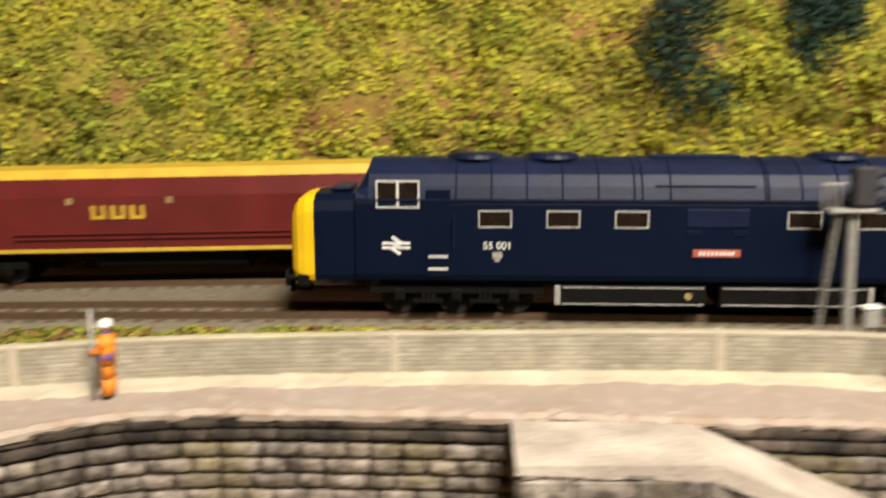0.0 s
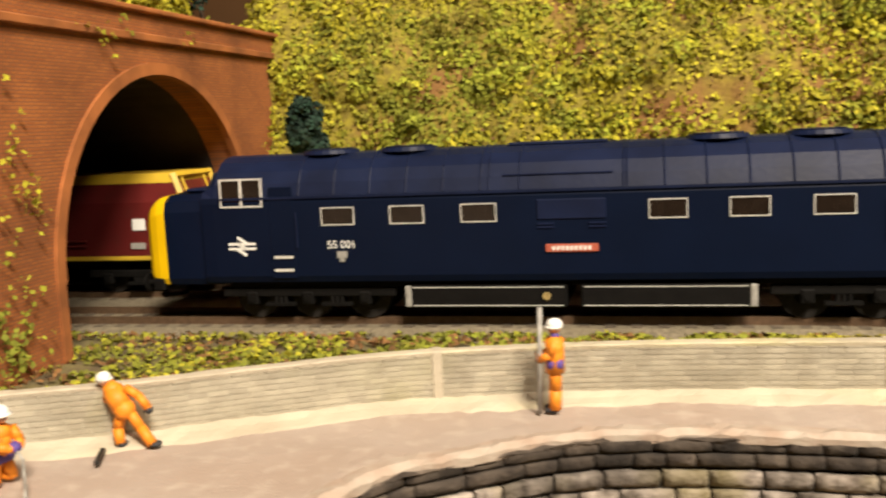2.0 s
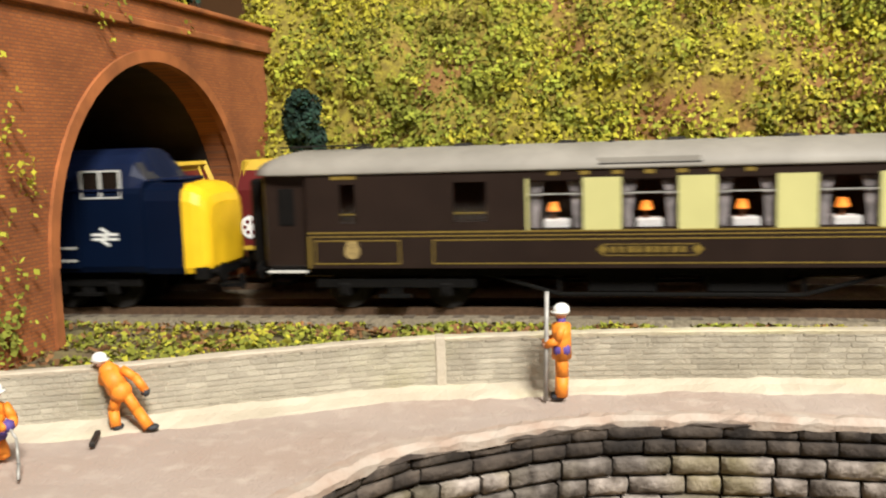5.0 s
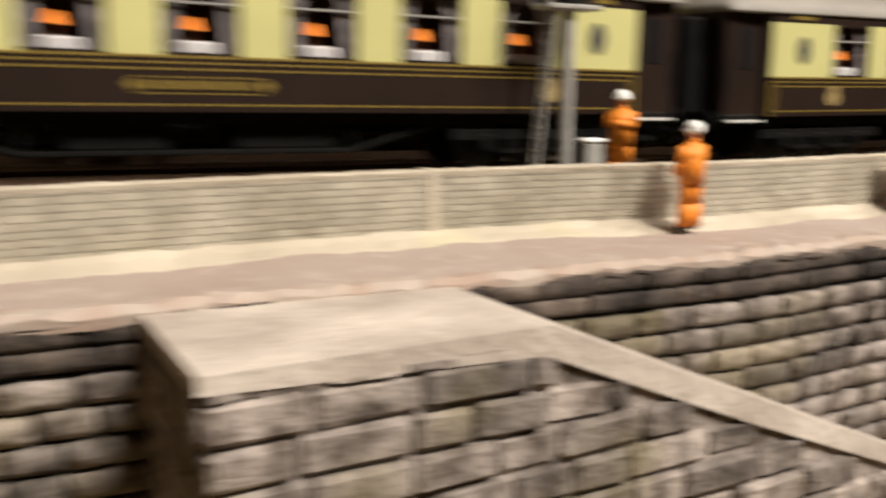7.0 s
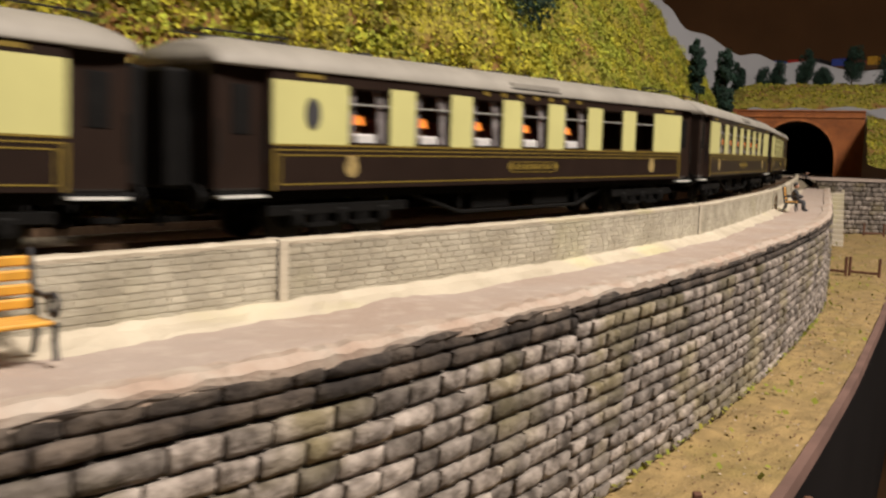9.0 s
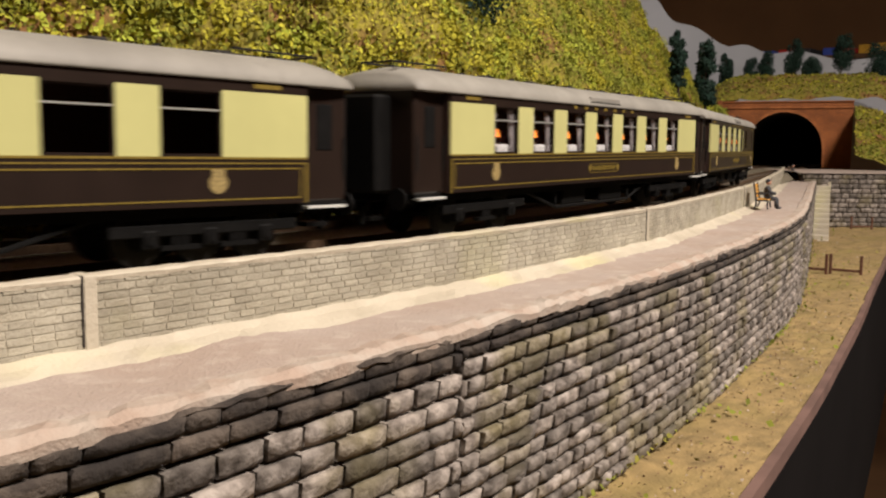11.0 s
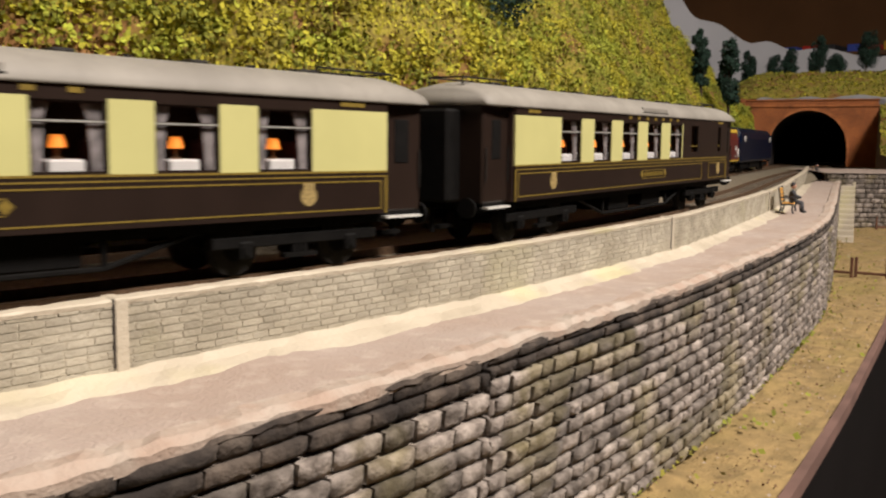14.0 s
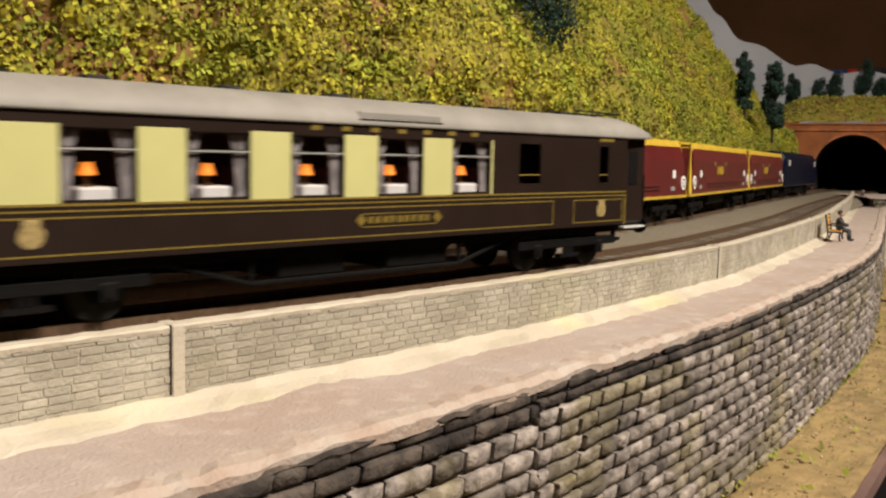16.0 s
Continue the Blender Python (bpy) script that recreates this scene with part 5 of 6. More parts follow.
def freight_locomotive():
    """A modern freight diesel in maroon, gold and dark blue, far off at the head of the wagons; half length 138 mm."""
    H = 138
    th = thing("freight_locomotive", "dark model freight diesel locomotive with yellow cab front", "locomotive")
    prof = [(-16.5, 12), (-17.4, 14), (-17.4, 38), (-15.5, 44), (-11, 49.5), (0, 51), (11, 49.5), (15.5, 44), (17.4, 38), (17.4, 14), (16.5, 12)]
    bm = bmesh.new()
    loft(bm, [[(x, y, z) for y, z in prof] for x in (-H + 18, H - 18)])
    body = part("body", bm, M["blue"], th)
    for e in (-1, 1):
        bm = bmesh.new()
        loft(bm, [[(e * (H - 18), y, z) for y, z in prof], [(e * (H - 10), y, z) for y, z in prof], [(e * H, y * 0.96, min(z, 33)) for y, z in prof]])
        cab = part("cab", bm, M["blue"], th)
        bm = bmesh.new()
        box(bm, *sorted((e * (H - 0.4), e * (H + 0.5))), -14.5, 14.5, 14, 31, 0.6)
        part("warning_panel", bm, M["yellow"], cab, "yellow lower cab front")
        bm = bmesh.new()
        vs = box(bm, -0.4, 0.4, -14, 14, -5, 5, 0.3)
        bmesh.ops.transform(bm, matrix=Matrix.Translation((e * (H - 4.6) * .001, 0, .0418)) @ Matrix.Rotation(radians(-29 * e), 4, "Y"), verts=vs)
        part("windscreen", bm, M["dark"], cab, "dark windscreen")
        buffers(th, e * (H - 2), e, 12.6)
    for s in (-1, 1):
        for x in (-H + 30, H - 30):
            bm = bmesh.new()
            box(bm, x - 6, x + 6, *sorted((s * 17.3, s * 17.6)), 35, 41)
            part("cab_side_window", bm, M["silver"], body, "pale framed cab side window")
    bm = bmesh.new()
    box(bm, -40, 40, -14, 14, 4, 12, 0.6)
    part("fuel_tank", bm, M["black"], th)
    for x in (-88, 88):
        bogie(th, x, (-20, 0, 20), 7.0, 28)
    return th


LOCO = diesel_locomotive()
COACHES = [pullman_coach("brake_oval", -1), pullman_coach("oval_both"), pullman_coach("oval_one"), None, pullman_coach("parlour"), pullman_coach("brake")]
COACHES[3] = copy_thing(COACHES[2], Matrix.Identity(4))

# the standing freight train on the rear track
WAGON = hopper_wagon()
FIRST_GAP, WAGON_PITCH = -0.2105, 0.2320
for k in range(-2, 6):
    m = vehicle_pose(TRACK2, FIRST_GAP + WAGON_PITCH * (k + 0.5), 0.072)
    if k == -2:
        WAGON.matrix_world = m
    else:
        copy_thing(WAGON, m)
FREIGHT = freight_locomotive()
FREIGHT.matrix_world = vehicle_pose(TRACK2, FIRST_GAP + WAGON_PITCH * 6 + 0.144, 0.085)


# ---- sea wall, promenade wall, ramp ----
def build_walls():
    rng = random.Random(21)
    sea = thing("sea_wall", "retaining sea wall of weathered grey stone courses", "stone wall", "", "structure")
    run = resample(between(EDGE[50:], -0.149, 1.43), 0.003)
    sweep(run, [(0.0012, SAND_Z - 0.002), (0.0012, -0.0004), (0.006, -0.0004), (0.006, SAND_Z - 0.002)], 0, "joint_backing", M["joint"], sea)
    seam = int(np.argmin(np.abs(run[:, 0] - 0.36) + (run[:, 1] < 0.15)))
    wall_run(run[:seam + 1], SAND_Z, -0.0076, 0.00464, 0.0060, 0.0135, 0.0017, "stone", rng, M["joint"], M["stone"], sea, 160, 0.30, 0.004, -1, 0.00062)
    # top courses: dark mortar tone plus the overhanging lip's shade as colour
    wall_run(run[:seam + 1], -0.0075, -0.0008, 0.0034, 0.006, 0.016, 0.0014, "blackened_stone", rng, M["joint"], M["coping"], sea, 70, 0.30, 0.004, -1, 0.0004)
    wall_run(run[seam:], SAND_Z, -0.0060, 0.0040, 0.0055, 0.0130, 0.0017, "stone", rng, M["joint"], M["stone"], sea, 140, 0.40, 0.004, -1, 0.00058)
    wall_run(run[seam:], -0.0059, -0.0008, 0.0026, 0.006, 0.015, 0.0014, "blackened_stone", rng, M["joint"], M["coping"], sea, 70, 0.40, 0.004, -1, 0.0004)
    top_run = resample(between(EDGE[50:], -0.149, 1.43), 0.003)
    # ragged mortar strip; its dark colour also carries the lip's shadow
    sweep(top_run + np.stack([np.convolve(np.random.RandomState(2 + k).normal(0, 0.0006, len(top_run)), np.ones(5) / 5, "same") for k in (0, 1)], -1), [(-0.0006, -0.0016), (-0.0012, -0.0010), (-0.0009, -0.0004), (0.004, -0.0003)], 0, "shadowed_coping", M["coping"], sea, "ragged dark mortar band with the edge's shade painted in", wobble=0.0005)
    prom = thing("promenade_wall", "low limewashed stone wall along the promenade", "stone wall", "", "structure")
    run = resample(between(WALL, -0.45, 1.47), 0.003)
    sweep(run, [(0.00001, -0.002), (0.00001, WALL_TOP - 0.0016), (0.0036, WALL_TOP - 0.0016), (0.0036, -0.002)], 0, "joint_backing", M["joint_pale"], prom)
    wall_run(run, 0.0016, WALL_TOP - 0.0010, 0.00140, 0.0036, 0.0052, 0.00016, "stone", rng, M["joint_pale"], M["wallstone"], prom, 300, 0.12, 0.003, -1, 0.00020, 0.2)
    sweep(run, [(-0.0002, WALL_TOP - 0.0011), (-0.0004, WALL_TOP - 0.0003), (0.0001, WALL_TOP), (0.0034, WALL_TOP), (0.0040, WALL_TOP - 0.0004), (0.0040, WALL_TOP - 0.0021)], 0, "coping", M["plaster"], prom, "smooth cream coping", wobble=0.00012)
    k = arc_length(run)
    for xp in (-0.300, -0.1115, 0.0022, 0.100, 0.2985, 0.530, 0.76, 1.0):
        i = int(np.argmin(np.abs(run[:, 0] - xp)))
        t = run[i + 1] - run[i - 1]
        bm = bmesh.new()
        box(bm, -1.3, 1.3, -0.5, 4.6, -1, WALL_TOP * 1000 + 0.15, 0.25)
        ob = part("pilaster", bm, M["plaster"], prom, "smooth cream pilaster")
        ob.matrix_basis = Matrix.Translation((run[i, 0], run[i, 1], 0)) @ Matrix.Rotation(math.atan2(t[1], t[0]), 4, "Z")
        if xp < 0.2:
            continue
        # thin dark strip that stands in for the shadow line beside the pilaster
        bm = bmesh.new()
        box(bm, -1.62, -1.32, -0.42, 3.0, 2.5, WALL_TOP * 1000 + 0.05)
        part("painted_shadow_line", bm, M["joint"], ob, "dark strip painted as the pilaster's shadow line")
    # return wall beyond the corner
    ret = thing("return_wall", "stone return wall closing the sand strip", "stone wall", "", "structure")
    rr = resample(spline([(1.332, .478), (1.356, .447), (1.42, .371), (1.55, .22), (1.68, .07)]), 0.004)
    sweep(rr, [(0.0012, SAND_Z - 0.002), (0.0012, 0.010), (0.006, 0.010), (0.006, SAND_Z - 0.002)], 0, "joint_backing", M["joint"], ret)
    wall_run(rr, SAND_Z, 0.0095, 0.0058, 0.008, 0.017, 0.0012, "stone", rng, M["joint"], M["stone"], ret, 120, 1.6, 0.004, -1)
    tagged(sweep(rr, [(-0.003, 0.0100), (0.03, 0.0112), (0.16, 0.0116)], 0, "far_path", M["path"], cap=False), "pale path on top of the return wall", "path", "", "structure")


def build_ramp():
    """A stone platform that stands out from the sea wall and slopes down along it."""
    th = thing("boat_ramp", "stone boat ramp with a pale slab top beside the sea wall", "ramp", "", "structure")
    x0, x1, x2, ya, yb = 37.0, 84.0, 206.0, 194.0, 229.0
    z1 = SAND_Z * 1000
    bm = bmesh.new()
    pts = [(x0, -2.6), (x1, -2.6), (x2, z1 - 1.5), (x2, z1 - 4), (x0, z1 - 4)]
    loft(bm, [[(x, ya + 0.4, z) for x, z in pts], [(x, yb, z) for x, z in pts]])
    part("core", bm, M["stone"], th)
    bm = bmesh.new()
    sl = [(x0 - 0.8, -0.2), (x1, -0.2), (x2 + 4, z1 + 0.9), (x2 + 4, z1 - 1.4), (x1 + 40, -21.5), (x1 - 1.0, -4.4), (x0 - 0.8, -2.5)]
    loft(bm, [[(x, ya - 0.6, z) for x, z in sl], [(x, yb + 1.0, z) for x, z in sl]])
    part("slab_top", bm, M["ramp"], th, "pale concrete slab top")
    rng = random.Random(5)
    for face in ("front", "side"):
        z = z1
        while z < -3.2:
            h = min(5.6, -2.7 - z)
            p = x0 if face == "front" else ya
            end = (x1 + (x2 - x1) * (-2.6 - (z + h)) / (-2.6 - z1) - 1.0) if face == "front" else yb
            p -= rng.uniform(0, 6)
            while p < end:
                L = rng.uniform(8, 17)
                a, b = max(p, x0 if face == "front" else ya), min(p + L, end)
                if b - a > 2:
                    bm = bmesh.new()
                    if face == "front":
                        box(bm, a + 0.2, b - 0.2, ya - rng.uniform(0.2, 1.3), ya + 2.2, z + 0.25, z + h - 0.25, 0.7)
                    else:
                        box(bm, x0 - rng.uniform(0.2, 1.2), x0 + 2.2, a + 0.2, b - 0.2, z + 0.25, z + h - 0.25, 0.7)
                    for v in bm.verts:
                        v.co += Vector((rng.uniform(-.25, .25), rng.uniform(-.25, .25), rng.uniform(-.25, .25))) * 0.001
                    part("stone", bm, M["stone"], th)
                p += L
            z += 5.6


build_ramp()


def build_steps():
    th = thing("beach_steps", "white painted stone steps down to the sand", "steps", "", "structure")
    run = resample(offset(between(EDGE[60:], 1.16, 1.36), -0.0095), 0.002)
    n = 13
    for i in range(n):
        u = i / (n - 1)
        k = int(u * (len(run) - 3)) + 1
        t = run[k + 1] - run[k - 1]
        z = SAND_Z * 1000 * (1 - u)
        bm = bmesh.new()
        box(bm, -7.0, 7.5, -8, 8, max(SAND_Z * 1000 - 1, z - 9), z, 0.4)
        ob = part("step", bm, M["plaster"], th)
        ob.matrix_basis = Matrix.Translation((run[k, 0], run[k, 1], 0)) @ Matrix.Rotation(math.atan2(t[1], t[0]), 4, "Z")


build_steps()


def post_fence(x, y, ang, width=24, h=15):
    th = thing("post_fence", "rust brown post and rail barrier on the sand", "fence", "sand barriers", "", pose(x, y, SAND_Z, 0, 0, ang))
    for q in (-1, 1):
        bm = bmesh.new()
        box(bm, q * width / 2 - 1.0, q * width / 2 + 1.0, -1, 1, -1, h, 0.25)
        part("post", bm, M["rust_post"], th)
    bm = bmesh.new()
    box(bm, -width / 2, width / 2, -0.7, 0.7, 2.4, 4.4, 0.2)
    part("rail", bm, M["rust_post"], th)
    return th


post_fence(0.919, 0.305, -85, 21)
post_fence(0.913, 0.328, -88, 22)
post_fence(1.345, 0.412, -50, 24)
post_fence(0.3700, 0.1770, -52, 24)


# ---- figures: one plain painted mesh each ----
def limb(bm, pts, r, mi):
    for a, b in zip(pts, pts[1:]):
        rod(bm, a, b, r, 8, mi=mi)
        ball(bm, b, r * 1.02, mi=mi, sub=1)


def figurine(name, label, at, look_="standing"):
    """A 22 mm painted figure; it faces +x before it is turned."""
    bm = bmesh.new()
    O, V, S, Wt, K, Pk = 0, 1, 2, 3, 4, 5
    if look_ in ("standing", "arms", "back"):
        for q in (-1, 1):
            limb(bm, [(0.2, q * 1.35, 0.8), (0, q * 1.35, 5.5), (0, q * 1.2, 11)], 1.5, O)
            ball(bm, (0.9, q * 1.3, 0.6), 1.1, 1.7, 0.9, 0.7, K)
        ball(bm, (0, 0, 12.0), 2.5, 0.9, 1.1, 1.0, V if look_ == "standing" else O)
        ball(bm, (0, 0, 15.2), 2.7, 0.85, 1.15, 1.25, O)
        for v in rod(bm, (0, 0, 9.6), (0, 0, 17.6), 2.9, 12, 2.7, O):
            v.co.x *= 0.8
            v.co.y *= 1.06
        for q in (-1, 1):
            if look_ == "standing":
                limb(bm, [(0, q * 2.7, 17.2), (1.0, q * 2.9, 14.2), (3.6, q * 1.8, 13.0)], 0.95, O)
            elif look_ == "arms":
                limb(bm, [(0, q * 2.8, 17.2), (0.9, q * 3.1, 14.4), (2.6, -q * 0.6, 14.6)], 0.95, O)
            else:
                limb(bm, [(0, q * 2.8, 17.2), (0.3, q * 3.5, 14.2), (1.6, q * 2.6, 12.0)], 0.95, O)
        if look_ == "standing":
            rod(bm, (3.9, 1.8, -0.1), (3.2, 1.8, 25.5), 0.55, 8, mi=6)
            ball(bm, (3.6, 1.8, 13.0), 1.0, mi=S, sub=1)
            box(bm, -1.9, 1.9, -2.9, 2.9, 10.6, 13.2, 0.6, V)
        hz, hx = 20.2, 0.0
        ball(bm, (0, 0, 18.3), 1.3, mi=V if look_ == "standing" else O, sub=1)
    elif look_ == "crouch":
        limb(bm, [(-0.5, 1.0, 0.8), (0.4, 1.8, 4.6), (0.6, 0.4, 9.0)], 1.4, O)
        limb(bm, [(-1.0, -7.6, 0.8), (0, -4.4, 4.8), (0.6, -1.4, 9.0)], 1.4, O)
        ball(bm, (0.2, 0.8, 0.6), 1.2, 1.6, 1.2, 0.7, K)
        ball(bm, (-0.2, -8.0, 0.6), 1.2, 1.4, 1.5, 0.7, K)
        ball(bm, (0.5, -0.4, 9.4), 2.8, mi=O)
        limb(bm, [(0.6, 0, 9.6), (1.6, 2.8, 14.2)], 2.7, O)
        limb(bm, [(1.6, -0.6, 14.8), (1.4, -4.0, 12.6), (1.6, -6.0, 9.6)], 1.15, O)
        ball(bm, (1.6, -6.2, 8.9), 1.3, mi=K, sub=1)
        limb(bm, [(2.4, 4.6, 14.0), (3.6, 5.6, 11.0)], 1.1, O)
        hz, hx = 16.6, 2.6
    elif look_ == "kneel":
        for q in (-1, 1):
            limb(bm, [(-4, q * 2.0, 1.2), (1.0, q * 2.0, 1.6), (0, q * 1.4, 6.0)], 1.35, O)
        box(bm, -2.2, 2.2, -2.8, 2.8, 4.6, 7.2, 0.6, V)
        limb(bm, [(0, 0, 7), (1.4, 0, 11)], 2.5, O)
        for q in (-1, 1):
            limb(bm, [(1.4, q * 2.8, 11.4), (3.4, q * 2.8, 9.0), (5.2, q * 1.2, 8.4)], 1.0, O)
        ball(bm, (5.4, 0, 8.4), 1.4, mi=V, sub=1)
        limb(bm, [(5.4, 0, 8.2), (8.5, -1, 6.5), (11, -3, 2.5), (13, -5, 0.5)], 0.3, 6)
        hz, hx = 14.6, 2.0
    else:
        # seated
        top = Pk if look_ == "seated_pale" else K
        for q in (-1, 1):
            limb(bm, [(5.6, q * 1.5, 0.8), (5.2, q * 1.4, 5.6), (0, q * 1.3, 6.4)], 1.2, K)
            ball(bm, (6.6, q * 1.5, 0.6), 1.0, 1.7, 0.9, 0.7, K)
        ball(bm, (0.2, 0, 9.6), 2.6, 0.9, 1.15, 1.5, top)
        for q in (-1, 1):
            limb(bm, [(0.3, q * 2.7, 12.0), (1.8, q * 3.1, 9.4), (4.2, q * 1.2, 8.8)], 0.9, top if q > 0 else (Wt if look_ == "seated_pale" else K))
        hz, hx = 15.4, 0.6
    hy = 5.4 if look_ == "crouch" else 0.0
    ball(bm, (hx, hy, hz), 1.55, 1, 0.9, 1.1, S)
    if look_ in ("seated_pale", "seated_dark"):
        ball(bm, (hx - 0.3, 0, hz + 0.5), 1.6, 1, 0.95, 1.0, K)
    else:
        vs = ball(bm, (hx - 0.1, hy, hz + 0.7), 1.95, 1.05, 0.98, 0.85, Wt)
        rod(bm, (hx + 0.2, hy, hz + 0.1), (hx + 0.2, hy, hz + 0.45), 2.2, 12, mi=Wt)
    ob = link(name, bm, [M["hiviz"], M["purple"], M["skin"], M["white"], M["dark"], M["pinkcloth"], M["grey_post"]], smooth=True)
    ob.matrix_world = at @ Matrix.Scale(0.93 if look_ == "crouch" else 1.05, 4)
    return tagged(ob, label, "figurine", "painted model figures")


figurine("workman_figurine", "orange-clad workman figurine holding a tall staff", pose(-0.0805, 0.2435, 0.0006, 0, 0, 184), "standing")
figurine("workman_figurine", "orange-clad workman figurine bending over the low wall", pose(-0.1800, 0.2125, 0.0006, 0, 0, 95), "crouch")
figurine("workman_figurine", "orange-clad workman figurine kneeling with a blue tool", pose(-0.1955, 0.1885, 0.0006, 0, 0, -15), "kneel")
figurine("workman_figurine", "orange-clad workman figurine with folded arms behind the wall", pose(0.1625, 0.2745, GROUND_Z - 0.0005, 0, 0, 215), "arms")
figurine("workman_figurine", "orange-clad workman figurine facing the low wall", pose(0.1552, 0.2420, 0.0008, 0, 0, 95), "back")


def fallen_stick(x, y, ang):
    bm = bmesh.new()
    box(bm, -4.6, 4.6, -0.6, 0.6, 0, 1.1, 0.2)
    ob = link("dropped_iron_bar", bm, M["gunmetal"])
    ob.matrix_world = pose(x, y, 0.0008, 0, 0, ang)
    tagged(ob, "small dark iron bar lying on the forecourt", "iron bar")


fallen_stick(-0.1812, 0.2035, 112)


def park_bench(at):
    """A slatted bench with curled iron ends; it faces -y."""
    th = thing("park_bench", "yellow slatted park bench with black curled iron ends", "bench", "promenade benches", "", at)
    for i in range(4):
        bm = bmesh.new()
        box(bm, -9.4, 9.4, 2.6 + i * 0.35, 3.5 + i * 0.35, 7.0 + i * 2.1, 8.6 + i * 2.1, 0.25)
        part("back_slat", bm, M["wood"], th)
    for i in range(4):
        bm = bmesh.new()
        box(bm, -9.4, 9.4, -4.6 + i * 1.8, -3.1 + i * 1.8, 5.4, 6.2, 0.25)
        part("seat_slat", bm, M["wood"], th)
    for q in (-1, 1):
        bm = bmesh.new()
        x = q * 9.7
        limb(bm, [(x, -4.4, 0.2), (x, -3.8, 3.0), (x, -4.4, 5.4)], 0.5, 0)
        limb(bm, [(x, 3.6, 0.2), (x, 2.4, 3.0), (x, 2.6, 6.0), (x, 4.2, 15.6)], 0.5, 0)
        limb(bm, [(x, -4.4, 5.4), (x, 2.6, 5.4)], 0.5, 0)
        ring = [(x, -3.6 + 1.6 * math.cos(a * math.pi / 5), 8.4 + 1.6 * math.sin(a * math.pi / 5)) for a in range(11)]
        limb(bm, ring, 0.45, 0)
        limb(bm, [(x, -2.2, 9.2), (x, 3.2, 9.6)], 0.45, 0)
        part("end_frame", bm, M["dark"], th, "black curled iron end")
    return th


park_bench(pose(0.2337, 0.2382, 0.0010, 0, 0, -3))
wang = math.degrees(math.atan2(.393 - .276, 1.0 - .58))
park_bench(pose(0.7750, 0.3150, 0.0010, 0, 0, wang))
park_bench(pose(1.395, 0.5130, 0.0012, 0, 0, wang + 2))
figurine("seated_figurine", "seated figurine in a pale pink top on the bench", pose(0.2295, 0.2392, 0.0010, 0, 0, -93), "seated_pale")
figurine("seated_figurine", "seated figurine in dark clothes on the far bench", pose(0.7790, 0.3135, 0.0010, 0, 0, wang - 90), "seated_dark")
figurine("seated_figurine", "seated figurine in dark clothes on the last bench", pose(1.390, 0.5110, 0.0012, 0, 0, wang - 90), "seated_dark")


def colour_light_signal():
    th = thing("railway_signal", "grey colour-light railway signal with ladder and black head", "signal", "", "", pose(0.1437, 0.2720, GROUND_Z))
    bm = bmesh.new()
    rod(bm, (0, 0, -1), (0, 0, 42), 1.5, 12)
    box(bm, -2.6, 2.6, -2.6, 2.6, -1, 1.2, 0.3)
    part("post", bm, M["grey_post"], th)
    bm = bmesh.new()
    for y in (-1.6, 1.6):
        rod(bm, (-9.5, y, 0), (-4.8, y, 41), 0.4, 6)
    for i in range(15):
        u = i / 15
        rod(bm, (-9.5 + 4.7 * u, -1.6, 1 + 40 * u), (-9.5 + 4.7 * u, 1.6, 1 + 40 * u), 0.3, 5)
    part("ladder", bm, M["grey_post"], th)
    bm = bmesh.new()
    box(bm, -8, 7, -3.5, 3.5, 41, 42.2, 0.3)
    for x, y in ((-8, -3.3), (-8, 3.3), (-3, 3.3)):
        rod(bm, (x, y, 42), (x, y, 50), 0.35, 5)
    rod(bm, (-8, -3.3, 50), (-8, 3.3, 50), 0.35, 5)
    rod(bm, (-11, -3.3, 50), (-4, -3.3, 50), 0.5, 5)
    part("platform", bm, M["grey_post"], th)
    bm = bmesh.new()
    box(bm, -0.5, 6.5, -2.6, 2.6, 43.0, 55.0, 0.6)
    hd = part("signal_head", bm, M["dark"], th, "black signal head")
    for z in (46, 49.5, 53):
        bm = bmesh.new()
        rod(bm, (6.4, 0, z), (8.6, 0, z), 1.6, 12)
        part("lens_hood", bm, M["dark"], hd)


colour_light_signal()


def lineside_box(x, y):
    th = thing("lineside_box", "small pale grey lineside telephone box on a post", "telephone box", "", "", pose(x, y, GROUND_Z))
    bm = bmesh.new()
    rod(bm, (0, 0, -1), (0, 0, 5), 1.0, 8)
    part("post", bm, M["grey_post"], th)
    bm = bmesh.new()
    box(bm, -2.6, 2.6, -1.8, 1.8, 4.5, 10.5, 0.4)
    part("cabinet", bm, M["grey_post"], th)
    bm = bmesh.new()
    box(bm, -3, 3, -2.2, 2.2, 10.5, 11.6, 0.4)
    part("lid", bm, M["white"], th)


lineside_box(0.1510, 0.2715)


# ---- trees and shrubs ----
def flock_cloud(rng, centres, radii, count, size):
    """Leaf flakes round several clump centres."""
    pts, nor = [], []
    w = np.array(radii) ** 2
    pick = rng.choice(len(centres), count, p=w / w.sum())
    d = rng.normal(size=(count, 3))
    d /= np.linalg.norm(d, axis=1, keepdims=True)
    r = np.array(radii)[pick] * rng.uniform(0.55, 1.08, count) * (1 + 0.25 * np.sin(d[:, 0] * 9 + pick) * np.cos(d[:, 2] * 8))
    return np.array(centres)[pick] + d * r[:, None], d, size * rng.uniform(0.6, 1.5, count)


